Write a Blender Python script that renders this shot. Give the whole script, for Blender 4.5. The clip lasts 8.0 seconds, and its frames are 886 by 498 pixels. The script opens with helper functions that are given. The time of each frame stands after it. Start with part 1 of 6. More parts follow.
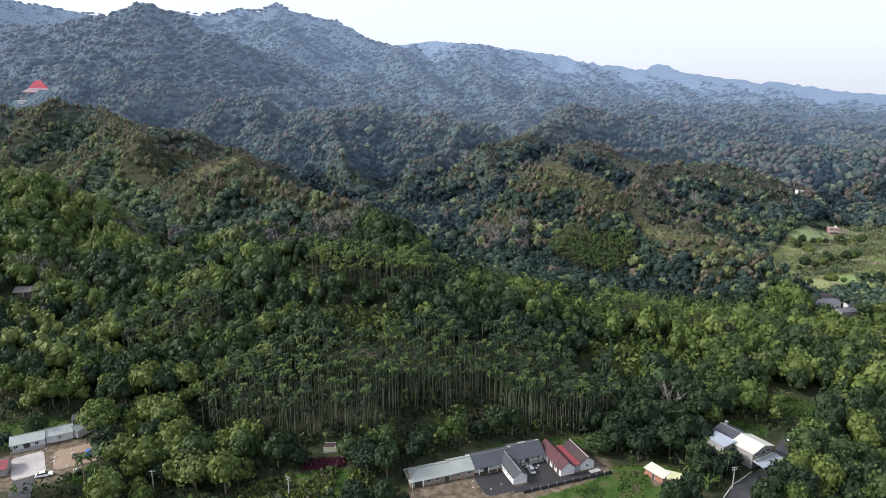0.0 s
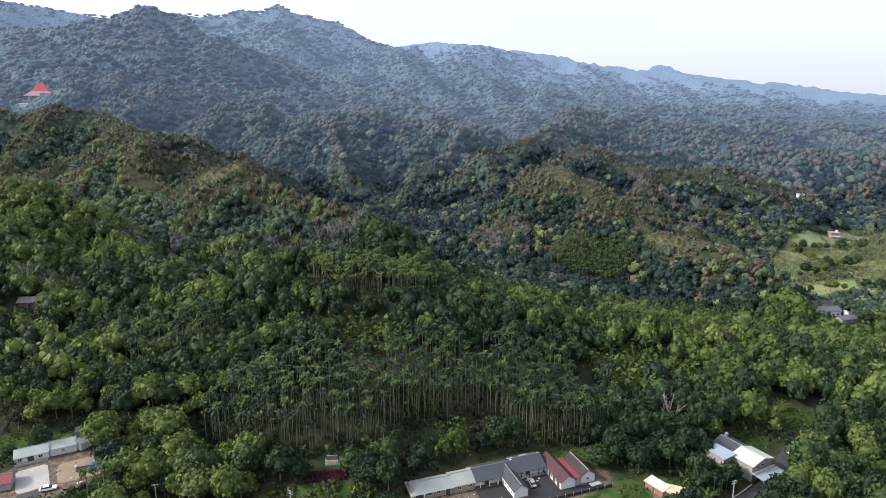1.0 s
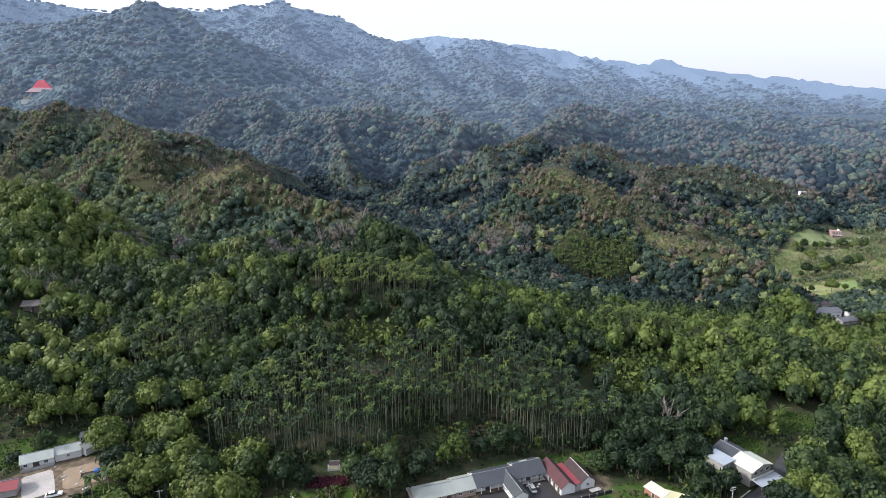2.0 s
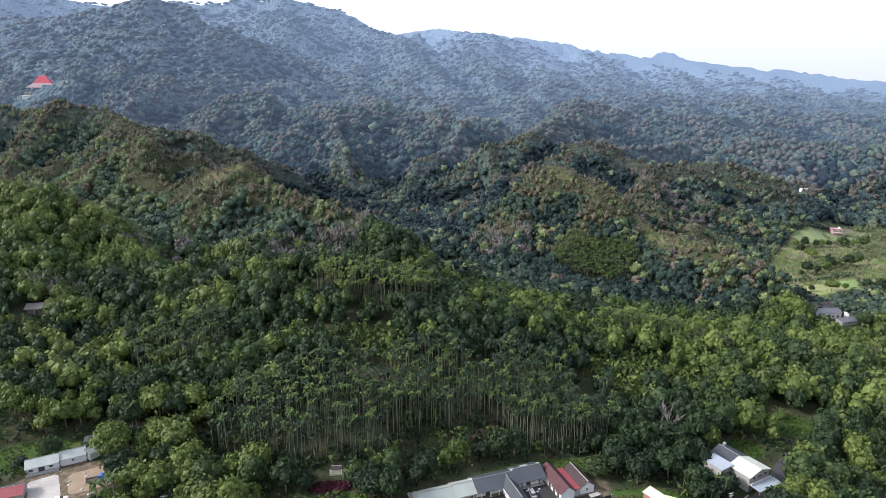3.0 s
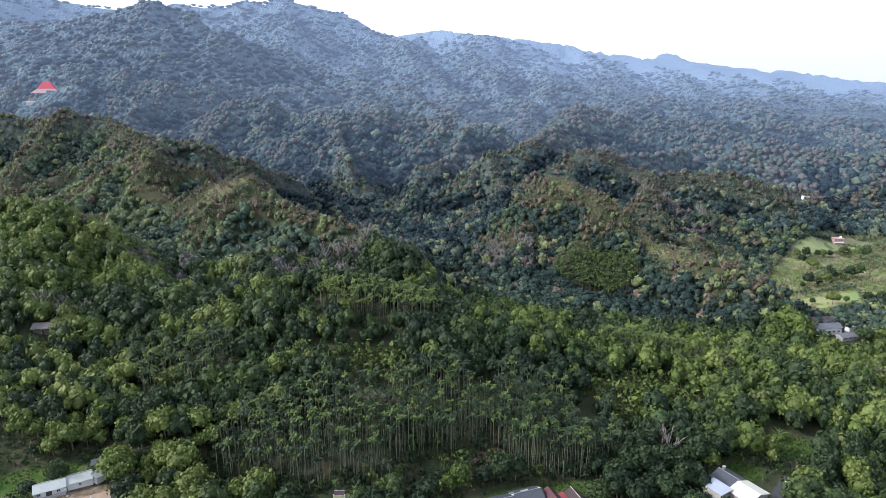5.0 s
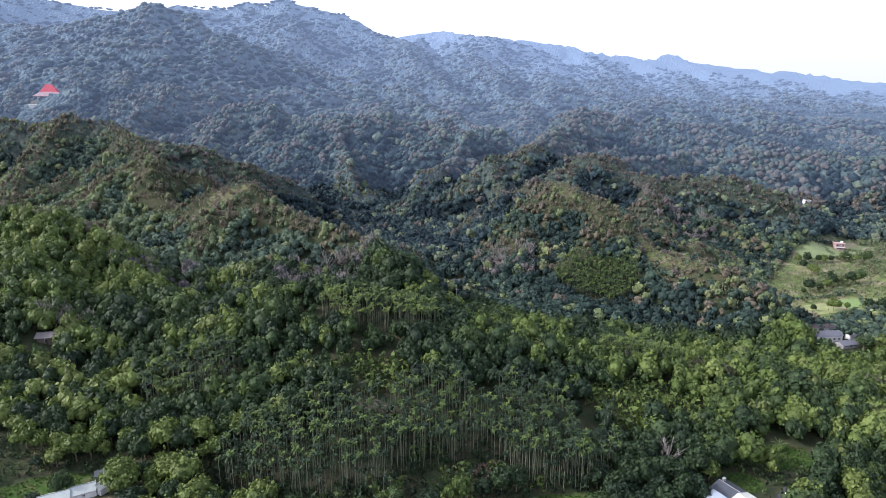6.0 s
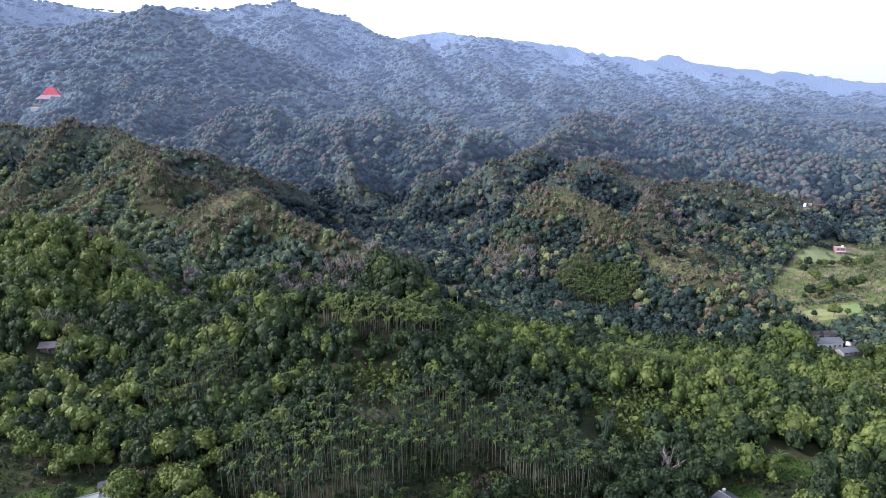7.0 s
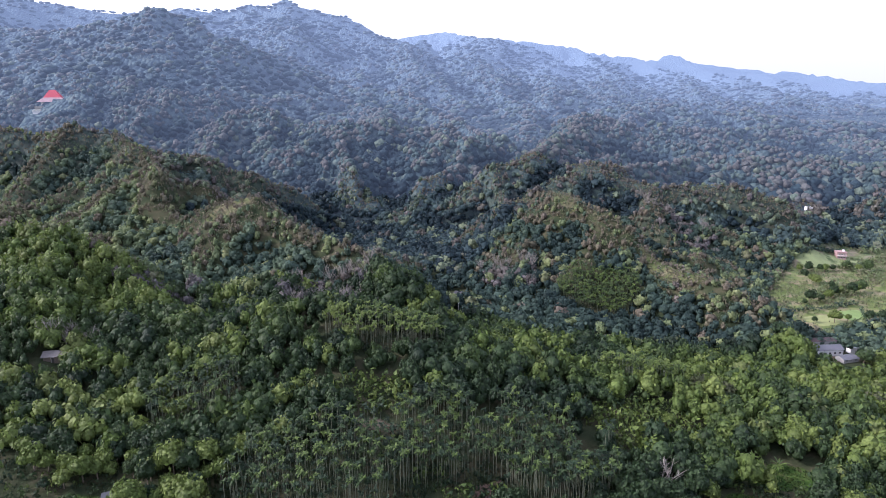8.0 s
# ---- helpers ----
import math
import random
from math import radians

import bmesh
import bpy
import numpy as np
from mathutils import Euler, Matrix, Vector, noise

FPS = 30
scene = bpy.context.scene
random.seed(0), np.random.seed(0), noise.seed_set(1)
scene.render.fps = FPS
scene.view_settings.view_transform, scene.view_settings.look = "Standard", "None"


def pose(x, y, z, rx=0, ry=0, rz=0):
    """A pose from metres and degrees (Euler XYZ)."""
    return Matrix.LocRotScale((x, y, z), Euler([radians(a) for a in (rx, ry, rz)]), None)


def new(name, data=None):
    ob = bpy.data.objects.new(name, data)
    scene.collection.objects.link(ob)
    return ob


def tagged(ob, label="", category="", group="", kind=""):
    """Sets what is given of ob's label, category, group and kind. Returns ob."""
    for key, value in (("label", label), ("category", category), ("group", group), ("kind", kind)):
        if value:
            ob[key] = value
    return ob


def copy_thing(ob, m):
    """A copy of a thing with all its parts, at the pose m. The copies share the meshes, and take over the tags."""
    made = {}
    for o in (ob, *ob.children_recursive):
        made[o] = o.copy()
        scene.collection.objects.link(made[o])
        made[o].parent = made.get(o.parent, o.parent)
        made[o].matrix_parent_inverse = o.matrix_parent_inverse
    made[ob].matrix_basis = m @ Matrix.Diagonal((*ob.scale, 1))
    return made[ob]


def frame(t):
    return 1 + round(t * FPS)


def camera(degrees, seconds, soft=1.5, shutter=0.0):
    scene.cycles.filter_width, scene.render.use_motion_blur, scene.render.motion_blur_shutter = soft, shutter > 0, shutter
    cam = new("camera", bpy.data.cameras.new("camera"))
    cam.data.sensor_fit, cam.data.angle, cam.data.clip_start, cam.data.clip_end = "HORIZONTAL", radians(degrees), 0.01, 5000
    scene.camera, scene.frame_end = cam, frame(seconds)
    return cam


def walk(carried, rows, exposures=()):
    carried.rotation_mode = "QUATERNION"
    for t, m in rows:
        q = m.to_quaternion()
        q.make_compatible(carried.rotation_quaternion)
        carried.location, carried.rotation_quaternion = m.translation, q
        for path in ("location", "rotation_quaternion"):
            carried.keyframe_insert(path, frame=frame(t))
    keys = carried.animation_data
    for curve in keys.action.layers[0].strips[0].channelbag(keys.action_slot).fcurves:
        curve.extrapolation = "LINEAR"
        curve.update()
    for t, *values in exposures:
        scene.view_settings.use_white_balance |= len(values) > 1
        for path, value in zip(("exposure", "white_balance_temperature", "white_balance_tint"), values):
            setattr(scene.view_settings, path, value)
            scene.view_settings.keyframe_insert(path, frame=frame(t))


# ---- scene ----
cam = camera(71.6, 8.0, soft=0.55)
METRES, EYE, TILT, LEAN, TURN = 36.0, 108.0, -13.0, 0.0, 0.0
ROWS = [
    (0.0, 0.0, 0.0, 0.0, 0.0, 0.0, -0.0),
    (0.5, 0.0005, -0.0143, 0.0593, 0.06, 0.01, 0.01),
    (1.0, 0.0023, -0.0287, 0.1194, 0.12, 0.01, 0.03),
    (1.5, 0.0034, -0.0429, 0.1782, 0.19, -0.15, 0.03),
    (3.0, 0.0059, -0.0847, 0.3625, 0.36, -1.21, 0.02),
    (3.5, 0.0066, -0.0981, 0.4246, 0.41, -1.22, 0.01),
    (4.0, 0.0067, -0.1119, 0.4854, 0.48, -1.22, 0.01),
    (4.5, 0.0075, -0.1263, 0.5474, 0.52, -1.22, 0.02),
    (6.0, 0.0096, -0.1683, 0.7304, 0.7, -1.21, 0.01),
    (6.5, 0.0119, -0.1823, 0.7906, 0.76, -1.22, 0.03),
    (7.0, 0.0128, -0.1962, 0.8519, 0.81, -1.22, 0.05),
    (7.5, 0.0126, -0.2104, 0.9127, 0.87, -1.25, 0.07),
    (8.0, 0.0131, -0.2242, 0.9743, 0.91, -1.25, 0.07),
]
walk(cam, [(t, pose(0, 0, EYE, TILT, LEAN, TURN) @ pose(METRES * x, METRES * y, METRES * z, 90 + pitch, roll, yaw)) for t, x, y, z, yaw, pitch, roll in ROWS],
     [(0.0, -0.13, 6250, 12), (4.0, 0.10, 6080, 12), (8.0, 0.15, 5820, 24)])

# ---- sky and sun: a bright overcast sky ----
world = bpy.data.worlds.new("overcast_sky")
scene.world = world
world.use_nodes = True
wn, wl = world.node_tree.nodes, world.node_tree.links
wn.clear()
sky = wn.new("ShaderNodeTexSky")
sky.sky_type = "NISHITA"
sky.sun_disc = False
sky.sun_elevation, sky.sun_rotation = radians(34), radians(262)
sky.air_density, sky.dust_density = 1.0, 6.0
clear = wn.new("ShaderNodeBackground")
clear.inputs["Strength"].default_value = 0.12
cloud = wn.new("ShaderNodeBackground")
cloud.inputs["Color"].default_value = (0.93, 0.97, 1.05, 1)
cloud.inputs["Strength"].default_value = 0.90
both = wn.new("ShaderNodeAddShader")
wout = wn.new("ShaderNodeOutputWorld")
wl.new(sky.outputs[0], clear.inputs["Color"])
wl.new(clear.outputs[0], both.inputs[0])
wl.new(cloud.outputs[0], both.inputs[1])
wl.new(both.outputs[0], wout.inputs["Surface"])

sun = new("sun", bpy.data.lights.new("sun", "SUN"))
sun.data.energy, sun.data.angle, sun.data.color = 4.8, radians(7), (1.0, 0.96, 0.9)
sun.matrix_world = pose(0, 0, 400, 56, 0, -82)


# ---- materials ----
def material(name, colour, rough=0.8, metal=0.0, grain=None, mottle=0.25, bump=0.0, spread=0.12, emit=None):
    """A surface with its colour varied at two scales (large stains, fine grain) and from object to object."""
    m = bpy.data.materials.new(name)
    m.use_nodes = True
    n, l = m.node_tree.nodes, m.node_tree.links
    b = n["Principled BSDF"]
    b.inputs["Roughness"].default_value, b.inputs["Metallic"].default_value = rough, metal
    geo = n.new("ShaderNodeNewGeometry")
    stain, fine = n.new("ShaderNodeTexNoise"), n.new("ShaderNodeTexNoise")
    size = grain or 0.5
    stain.inputs["Scale"].default_value, fine.inputs["Scale"].default_value = 0.45 / size, 4.0 / size
    stain.inputs["Detail"].default_value, fine.inputs["Detail"].default_value = 5, 4
    for tex in (stain, fine):
        l.new(geo.outputs["Position"], tex.inputs["Vector"])
    add = n.new("ShaderNodeMath")
    add.operation = "MULTIPLY_ADD"
    l.new(stain.outputs[0], add.inputs[0])
    add.inputs[1].default_value = 1.2
    l.new(fine.outputs[0], add.inputs[2])
    info = n.new("ShaderNodeObjectInfo")
    rand = n.new("ShaderNodeMath")
    rand.operation = "MULTIPLY_ADD"
    l.new(info.outputs["Random"], rand.inputs[0])
    rand.inputs[1].default_value = spread
    l.new(add.outputs[0], rand.inputs[2])
    ramp = n.new("ShaderNodeMapRange")
    ramp.inputs["From Min"].default_value, ramp.inputs["From Max"].default_value = 0.55, 1.65
    ramp.inputs["To Min"].default_value, ramp.inputs["To Max"].default_value = 1 - mottle, 1 + mottle
    l.new(rand.outputs[0], ramp.inputs["Value"])
    mul = n.new("ShaderNodeVectorMath")
    mul.operation = "SCALE"
    mul.inputs[0].default_value = colour
    l.new(ramp.outputs[0], mul.inputs["Scale"])
    l.new(mul.outputs[0], b.inputs["Base Color"])
    if bump:
        bm_ = n.new("ShaderNodeBump")
        bm_.inputs["Strength"].default_value, bm_.inputs["Distance"].default_value = 0.6, bump
        l.new(fine.outputs[0], bm_.inputs["Height"])
        l.new(bm_.outputs[0], b.inputs["Normal"])
    return m


LEAF_TONES = [(0.0, (0.0121, 0.0250, 0.0143)), (0.22, (0.0217, 0.0435, 0.0195)), (0.42, (0.0433, 0.0743, 0.0254)), (0.58, (0.0866, 0.1316, 0.0299)),
              (0.74, (0.1410, 0.1856, 0.0481)), (0.81, (0.0826, 0.0912, 0.0494)), (0.90, (0.0926, 0.0849, 0.0637)), (1.0, (0.1108, 0.1061, 0.1092))]
# hill, basin and far tones: leaf greens shifted bluish, haze put into their colour
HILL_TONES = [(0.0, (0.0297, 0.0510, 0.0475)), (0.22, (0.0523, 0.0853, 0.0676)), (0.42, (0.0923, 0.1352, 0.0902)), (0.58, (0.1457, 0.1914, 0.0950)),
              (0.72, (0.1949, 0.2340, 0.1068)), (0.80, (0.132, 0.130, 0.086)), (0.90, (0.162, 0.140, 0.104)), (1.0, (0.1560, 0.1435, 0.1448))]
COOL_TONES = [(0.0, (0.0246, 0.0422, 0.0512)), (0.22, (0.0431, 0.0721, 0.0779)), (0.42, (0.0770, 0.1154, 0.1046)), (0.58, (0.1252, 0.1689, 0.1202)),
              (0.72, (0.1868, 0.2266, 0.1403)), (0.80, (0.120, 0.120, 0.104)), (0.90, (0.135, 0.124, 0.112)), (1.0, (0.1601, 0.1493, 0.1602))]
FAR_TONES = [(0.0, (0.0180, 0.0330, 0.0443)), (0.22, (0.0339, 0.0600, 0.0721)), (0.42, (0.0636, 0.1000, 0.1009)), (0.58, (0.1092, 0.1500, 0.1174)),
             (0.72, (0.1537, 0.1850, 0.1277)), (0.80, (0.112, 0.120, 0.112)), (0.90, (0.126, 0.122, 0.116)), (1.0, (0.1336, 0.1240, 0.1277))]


def foliage(name, tones=LEAF_TONES, haze=None, grain=0.9, vary_by=0.35, patches=0.38, gloss=0.25):
    """Leaves whose tone comes from the tint of each tree, varied from clump to clump.
    haze: for the far ranges, the stretch of y over which haze is painted in, its base colour and its glow."""
    m = bpy.data.materials.new(name)
    m.use_nodes = True
    n, l = m.node_tree.nodes, m.node_tree.links
    b = n["Principled BSDF"]
    b.inputs["Roughness"].default_value = 0.55
    b.inputs["Specular IOR Level"].default_value = gloss
    tint = n.new("ShaderNodeAttribute")
    tint.attribute_name = "tint"
    geo, info = n.new("ShaderNodeNewGeometry"), n.new("ShaderNodeObjectInfo")
    shift = n.new("ShaderNodeMath")
    shift.operation = "MULTIPLY_ADD"
    l.new(geo.outputs["Random Per Island"], shift.inputs[0])
    shift.inputs[1].default_value = 0.04
    l.new(tint.outputs["Fac"], shift.inputs[2])
    ramp = n.new("ShaderNodeValToRGB")
    e = ramp.color_ramp.elements
    e[0].position, e[0].color = tones[0][0], (*tones[0][1], 1)
    e[1].position, e[1].color = tones[-1][0], (*tones[-1][1], 1)
    for p, c in tones[1:-1]:
        e.new(p).color = (*c, 1)
    l.new(shift.outputs[0], ramp.inputs[0])
    sc = n.new("ShaderNodeVectorMath")
    sc.operation = "SCALE"
    vary = n.new("ShaderNodeMapRange")
    vary.inputs["To Min"].default_value, vary.inputs["To Max"].default_value = 1 - vary_by, 1 + vary_by
    l.new(geo.outputs["Random Per Island"], vary.inputs["Value"])
    l.new(ramp.outputs[0], sc.inputs[0])
    l.new(vary.outputs[0], sc.inputs["Scale"])
    last = sc.outputs[0]
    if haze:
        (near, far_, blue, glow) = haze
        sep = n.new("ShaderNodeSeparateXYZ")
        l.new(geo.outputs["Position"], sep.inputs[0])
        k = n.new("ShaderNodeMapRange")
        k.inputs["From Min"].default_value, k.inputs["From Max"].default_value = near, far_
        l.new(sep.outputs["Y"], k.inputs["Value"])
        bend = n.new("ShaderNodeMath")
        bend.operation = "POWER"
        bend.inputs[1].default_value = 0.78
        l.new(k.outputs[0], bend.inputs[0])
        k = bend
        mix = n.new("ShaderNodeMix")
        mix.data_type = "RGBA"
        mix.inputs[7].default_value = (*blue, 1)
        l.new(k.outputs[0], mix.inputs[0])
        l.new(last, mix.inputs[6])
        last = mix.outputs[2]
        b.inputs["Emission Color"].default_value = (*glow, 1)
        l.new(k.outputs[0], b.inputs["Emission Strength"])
    l.new(last, b.inputs["Base Color"])
    clumps = n.new("ShaderNodeTexNoise")
    clumps.inputs["Scale"].default_value, clumps.inputs["Detail"].default_value = grain, 3
    l.new(geo.outputs["Position"], clumps.inputs["Vector"])
    bump = n.new("ShaderNodeBump")
    bump.inputs["Strength"].default_value, bump.inputs["Distance"].default_value = 0.9, 0.9 / grain
    l.new(clumps.outputs[0], bump.inputs["Height"])
    l.new(bump.outputs[0], b.inputs["Normal"])
    patch = n.new("ShaderNodeMapRange")
    patch.inputs["From Min"].default_value, patch.inputs["From Max"].default_value = 0.3, 0.7
    patch.inputs["To Min"].default_value, patch.inputs["To Max"].default_value = 0.88 * (1 - patches), 0.88 * (1 + patches)
    l.new(clumps.outputs[0], patch.inputs["Value"])
    times = n.new("ShaderNodeMath")
    times.operation = "MULTIPLY"
    l.new(vary.outputs[0], times.inputs[0])
    l.new(patch.outputs[0], times.inputs[1])
    l.new(times.outputs[0], sc.inputs["Scale"])
    thin = n.new("ShaderNodeBsdfTranslucent")
    l.new(last, thin.inputs["Color"])
    blend = n.new("ShaderNodeMixShader")
    blend.inputs[0].default_value = 0.28
    l.new(b.outputs[0], blend.inputs[1])
    l.new(thin.outputs[0], blend.inputs[2])
    l.new(blend.outputs[0], n["Material Output"].inputs["Surface"])
    return m


# haze painted into base colour and emission of hills and ground between these two depths
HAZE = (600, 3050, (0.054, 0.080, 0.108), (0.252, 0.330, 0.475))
LEAVES = foliage("leaves", vary_by=0.24, patches=0.24)
LEAVES_HILL = foliage("hazed_leaves_of_hills", HILL_TONES, grain=0.9, vary_by=0.18, patches=0.26, gloss=0.1)
LEAVES_COOL = foliage("hazed_leaves_of_basin", COOL_TONES, grain=0.9, vary_by=0.18, patches=0.26, gloss=0.1)
LEAVES_FAR = foliage("hazed_leaves_of_far_ranges", FAR_TONES, haze=HAZE, grain=0.25, vary_by=0.12, patches=0.22, gloss=0.06)
BARK = material("bark", (0.16, 0.13, 0.10), 0.9, grain=0.3, mottle=0.4, bump=0.03)
PALE_BARK = material("pale_bark", (0.105, 0.122, 0.080), 0.85, grain=0.3, mottle=0.3, bump=0.01)
GREY_TWIG = material("grey_twigs", (0.185, 0.170, 0.155), 0.9, grain=0.3, mottle=0.3)


def ground_material():
    """Soil and leaf litter under trees, grass where the sheet's grass value is high; far off, canopy tones and painted
    haze.
    """
    m = bpy.data.materials.new("ground_soil_grass_and_haze")
    m.use_nodes = True
    n, l = m.node_tree.nodes, m.node_tree.links
    b = n["Principled BSDF"]
    b.inputs["Roughness"].default_value = 0.95
    b.inputs["Specular IOR Level"].default_value = 0.1
    geo = n.new("ShaderNodeNewGeometry")

    def noise_tex(scale, detail=6):
        t = n.new("ShaderNodeTexNoise")
        t.inputs["Scale"].default_value, t.inputs["Detail"].default_value = scale, detail
        l.new(geo.outputs["Position"], t.inputs["Vector"])
        return t.outputs[0]

    def ramp(value, *stops):
        r = n.new("ShaderNodeValToRGB")
        e = r.color_ramp.elements
        e[0].position, e[0].color = stops[0][0], (*stops[0][1], 1)
        e[1].position, e[1].color = stops[-1][0], (*stops[-1][1], 1)
        for p, c in stops[1:-1]:
            e.new(p).color = (*c, 1)
        l.new(value, r.inputs[0])
        return r.outputs[0]

    soil = ramp(noise_tex(0.12), (0.35, (0.022, 0.032, 0.016)), (0.5, (0.036, 0.044, 0.022)), (0.62, (0.056, 0.052, 0.032)), (0.7, (0.028, 0.040, 0.017)))
    grass = ramp(noise_tex(0.22), (0.3, (0.020, 0.042, 0.011)), (0.44, (0.034, 0.068, 0.014)), (0.54, (0.050, 0.082, 0.021)), (0.66, (0.075, 0.072, 0.037)))
    field = ramp(noise_tex(0.09), (0.33, (0.075, 0.105, 0.038)), (0.44, (0.130, 0.160, 0.056)), (0.52, (0.165, 0.168, 0.080)), (0.62, (0.23, 0.195, 0.13)))
    bare = ramp(noise_tex(0.5), (0.35, (0.070, 0.055, 0.038)), (0.5, (0.115, 0.092, 0.066)), (0.65, (0.165, 0.135, 0.10)))
    last = soil
    for name, colour in (("grass", grass), ("field", field), ("bare", bare)):
        a = n.new("ShaderNodeAttribute")
        a.attribute_name = name
        rough = n.new("ShaderNodeMath")
        rough.operation = "MULTIPLY_ADD"
        l.new(noise_tex(0.6, 3), rough.inputs[0])
        rough.inputs[1].default_value = 0.6
        l.new(a.outputs["Fac"], rough.inputs[2])
        step = n.new("ShaderNodeMapRange")
        step.inputs["From Min"].default_value, step.inputs["From Max"].default_value = 0.65, 0.95
        l.new(rough.outputs[0], step.inputs["Value"])
        mix = n.new("ShaderNodeMix")
        mix.data_type = "RGBA"
        l.new(step.outputs[0], mix.inputs[0])
        l.new(last, mix.inputs[6])
        l.new(colour, mix.inputs[7])
        last = mix.outputs[2]
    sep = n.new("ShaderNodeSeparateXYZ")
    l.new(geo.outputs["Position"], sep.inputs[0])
    # from y 480 to 760 the ground turns to dark blue-green canopy tones
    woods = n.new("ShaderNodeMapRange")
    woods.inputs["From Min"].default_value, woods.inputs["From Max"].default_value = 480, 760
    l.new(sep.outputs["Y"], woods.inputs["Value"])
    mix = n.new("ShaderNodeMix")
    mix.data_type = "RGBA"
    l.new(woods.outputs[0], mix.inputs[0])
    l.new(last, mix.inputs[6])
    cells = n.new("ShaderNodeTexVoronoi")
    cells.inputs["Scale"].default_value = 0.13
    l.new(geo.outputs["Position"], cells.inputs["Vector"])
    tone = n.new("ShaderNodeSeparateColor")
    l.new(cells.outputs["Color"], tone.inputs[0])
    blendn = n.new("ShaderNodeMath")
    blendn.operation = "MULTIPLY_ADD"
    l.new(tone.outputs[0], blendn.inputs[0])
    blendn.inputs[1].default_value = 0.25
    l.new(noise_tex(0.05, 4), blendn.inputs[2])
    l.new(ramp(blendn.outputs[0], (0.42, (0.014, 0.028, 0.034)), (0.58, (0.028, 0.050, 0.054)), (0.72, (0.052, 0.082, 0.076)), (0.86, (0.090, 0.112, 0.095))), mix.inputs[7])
    # haze painted onto the far ground: bluish base colour plus emission, growing with y
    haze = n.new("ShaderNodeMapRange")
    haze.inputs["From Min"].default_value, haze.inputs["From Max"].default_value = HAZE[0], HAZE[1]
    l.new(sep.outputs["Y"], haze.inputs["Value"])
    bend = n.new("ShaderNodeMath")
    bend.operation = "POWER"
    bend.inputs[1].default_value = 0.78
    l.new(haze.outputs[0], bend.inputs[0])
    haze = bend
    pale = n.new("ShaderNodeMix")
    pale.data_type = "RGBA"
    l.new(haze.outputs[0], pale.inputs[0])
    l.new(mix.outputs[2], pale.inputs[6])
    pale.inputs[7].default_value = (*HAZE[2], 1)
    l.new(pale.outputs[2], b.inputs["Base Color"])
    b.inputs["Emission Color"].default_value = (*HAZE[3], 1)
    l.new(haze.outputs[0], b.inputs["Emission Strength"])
    crowns = n.new("ShaderNodeBump")
    crowns.invert = True
    crowns.inputs["Distance"].default_value = 9.0
    l.new(woods.outputs[0], crowns.inputs["Strength"])
    l.new(cells.outputs["Distance"], crowns.inputs["Height"])
    bump = n.new("ShaderNodeBump")
    bump.inputs["Distance"].default_value = 0.25
    l.new(noise_tex(1.6, 4), bump.inputs["Height"])
    l.new(crowns.outputs[0], bump.inputs["Normal"])
    l.new(bump.outputs[0], b.inputs["Normal"])
    return m


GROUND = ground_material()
# ---- the lie of the land ----
def smooth_noise(x, y, size, seed):
    """Smooth value noise from -1 to 1, with hills about size metres apart."""
    x, y = np.asarray(x, float) / size, np.asarray(y, float) / size
    i, j = np.floor(x), np.floor(y)
    u, v = x - i, y - j
    u, v = u * u * u * (u * (u * 6 - 15) + 10), v * v * v * (v * (v * 6 - 15) + 10)

    def corner(a, b):
        n = np.sin(a * 127.1 + b * 311.7 + seed * 74.7) * 43758.5453
        return (n - np.floor(n)) * 2 - 1

    low = corner(i, j) * (1 - u) + corner(i + 1, j) * u
    high = corner(i, j + 1) * (1 - u) + corner(i + 1, j + 1) * u
    return low * (1 - v) + high * v


def crease_noise(x, y, size, seed):
    """Ridged noise from -1 to 1: sharp crests and rounded gullies."""
    return 1 - 2 * np.abs(smooth_noise(x, y, size, seed)) - 2 * np.abs(smooth_noise(x + 37, y - 91, size * 0.47, seed + 5)) * 0.5


RIDGES = []


def ridge(slope, *nodes):
    """A ridge through nodes (x, y, height of the crest) whose flanks fall by slope metres in a metre."""
    RIDGES.append((slope, nodes))


# the left-hand hill with its double summit and its spurs
ridge(0.72, (-222, 459, 82), (-178, 427, 64), (-128, 411, 73), (-96, 374, 56), (-64, 352, 53), (-50, 342, 46), (-29, 316, 40), (-10, 300, 27))
ridge(0.70, (-222, 459, 82), (-262, 520, 80), (-300, 585, 90), (-336, 636, 103), (-376, 634, 104), (-420, 640, 101), (-470, 640, 106), (-560, 690, 114), (-700, 760, 112))
ridge(0.72, (-300, 585, 90), (-318, 545, 78), (-345, 510, 60), (-375, 470, 40))
ridge(0.74, (-262, 520, 78), (-283, 478, 68), (-300, 440, 50))
ridge(0.72, (-300, 585, 90), (-250, 600, 80), (-215, 612, 62), (-185, 640, 44))
ridge(0.74, (-222, 459, 82), (-200, 484, 73), (-182, 520, 58), (-170, 560, 36))
ridge(0.60, (-96, 374, 54), (-98, 330, 40), (-86, 290, 30))
ridge(0.74, (-128, 411, 70), (-80, 428, 50), (-45, 445, 34), (0, 440, 12))
ridge(0.80, (-128, 411, 70), (-150, 385, 54), (-155, 350, 40), (-130, 305, 29))
ridge(0.72, (-222, 459, 82), (-238, 422, 60), (-262, 385, 44))
ridge(0.72, (-376, 634, 108), (-385, 560, 72), (-372, 500, 52), (-330, 452, 40))
ridge(0.70, (-340, 330, 70), (-270, 336, 65), (-222, 334, 63), (-195, 328, 53), (-165, 302, 40), (-136, 279, 29), (-105, 250, 15))
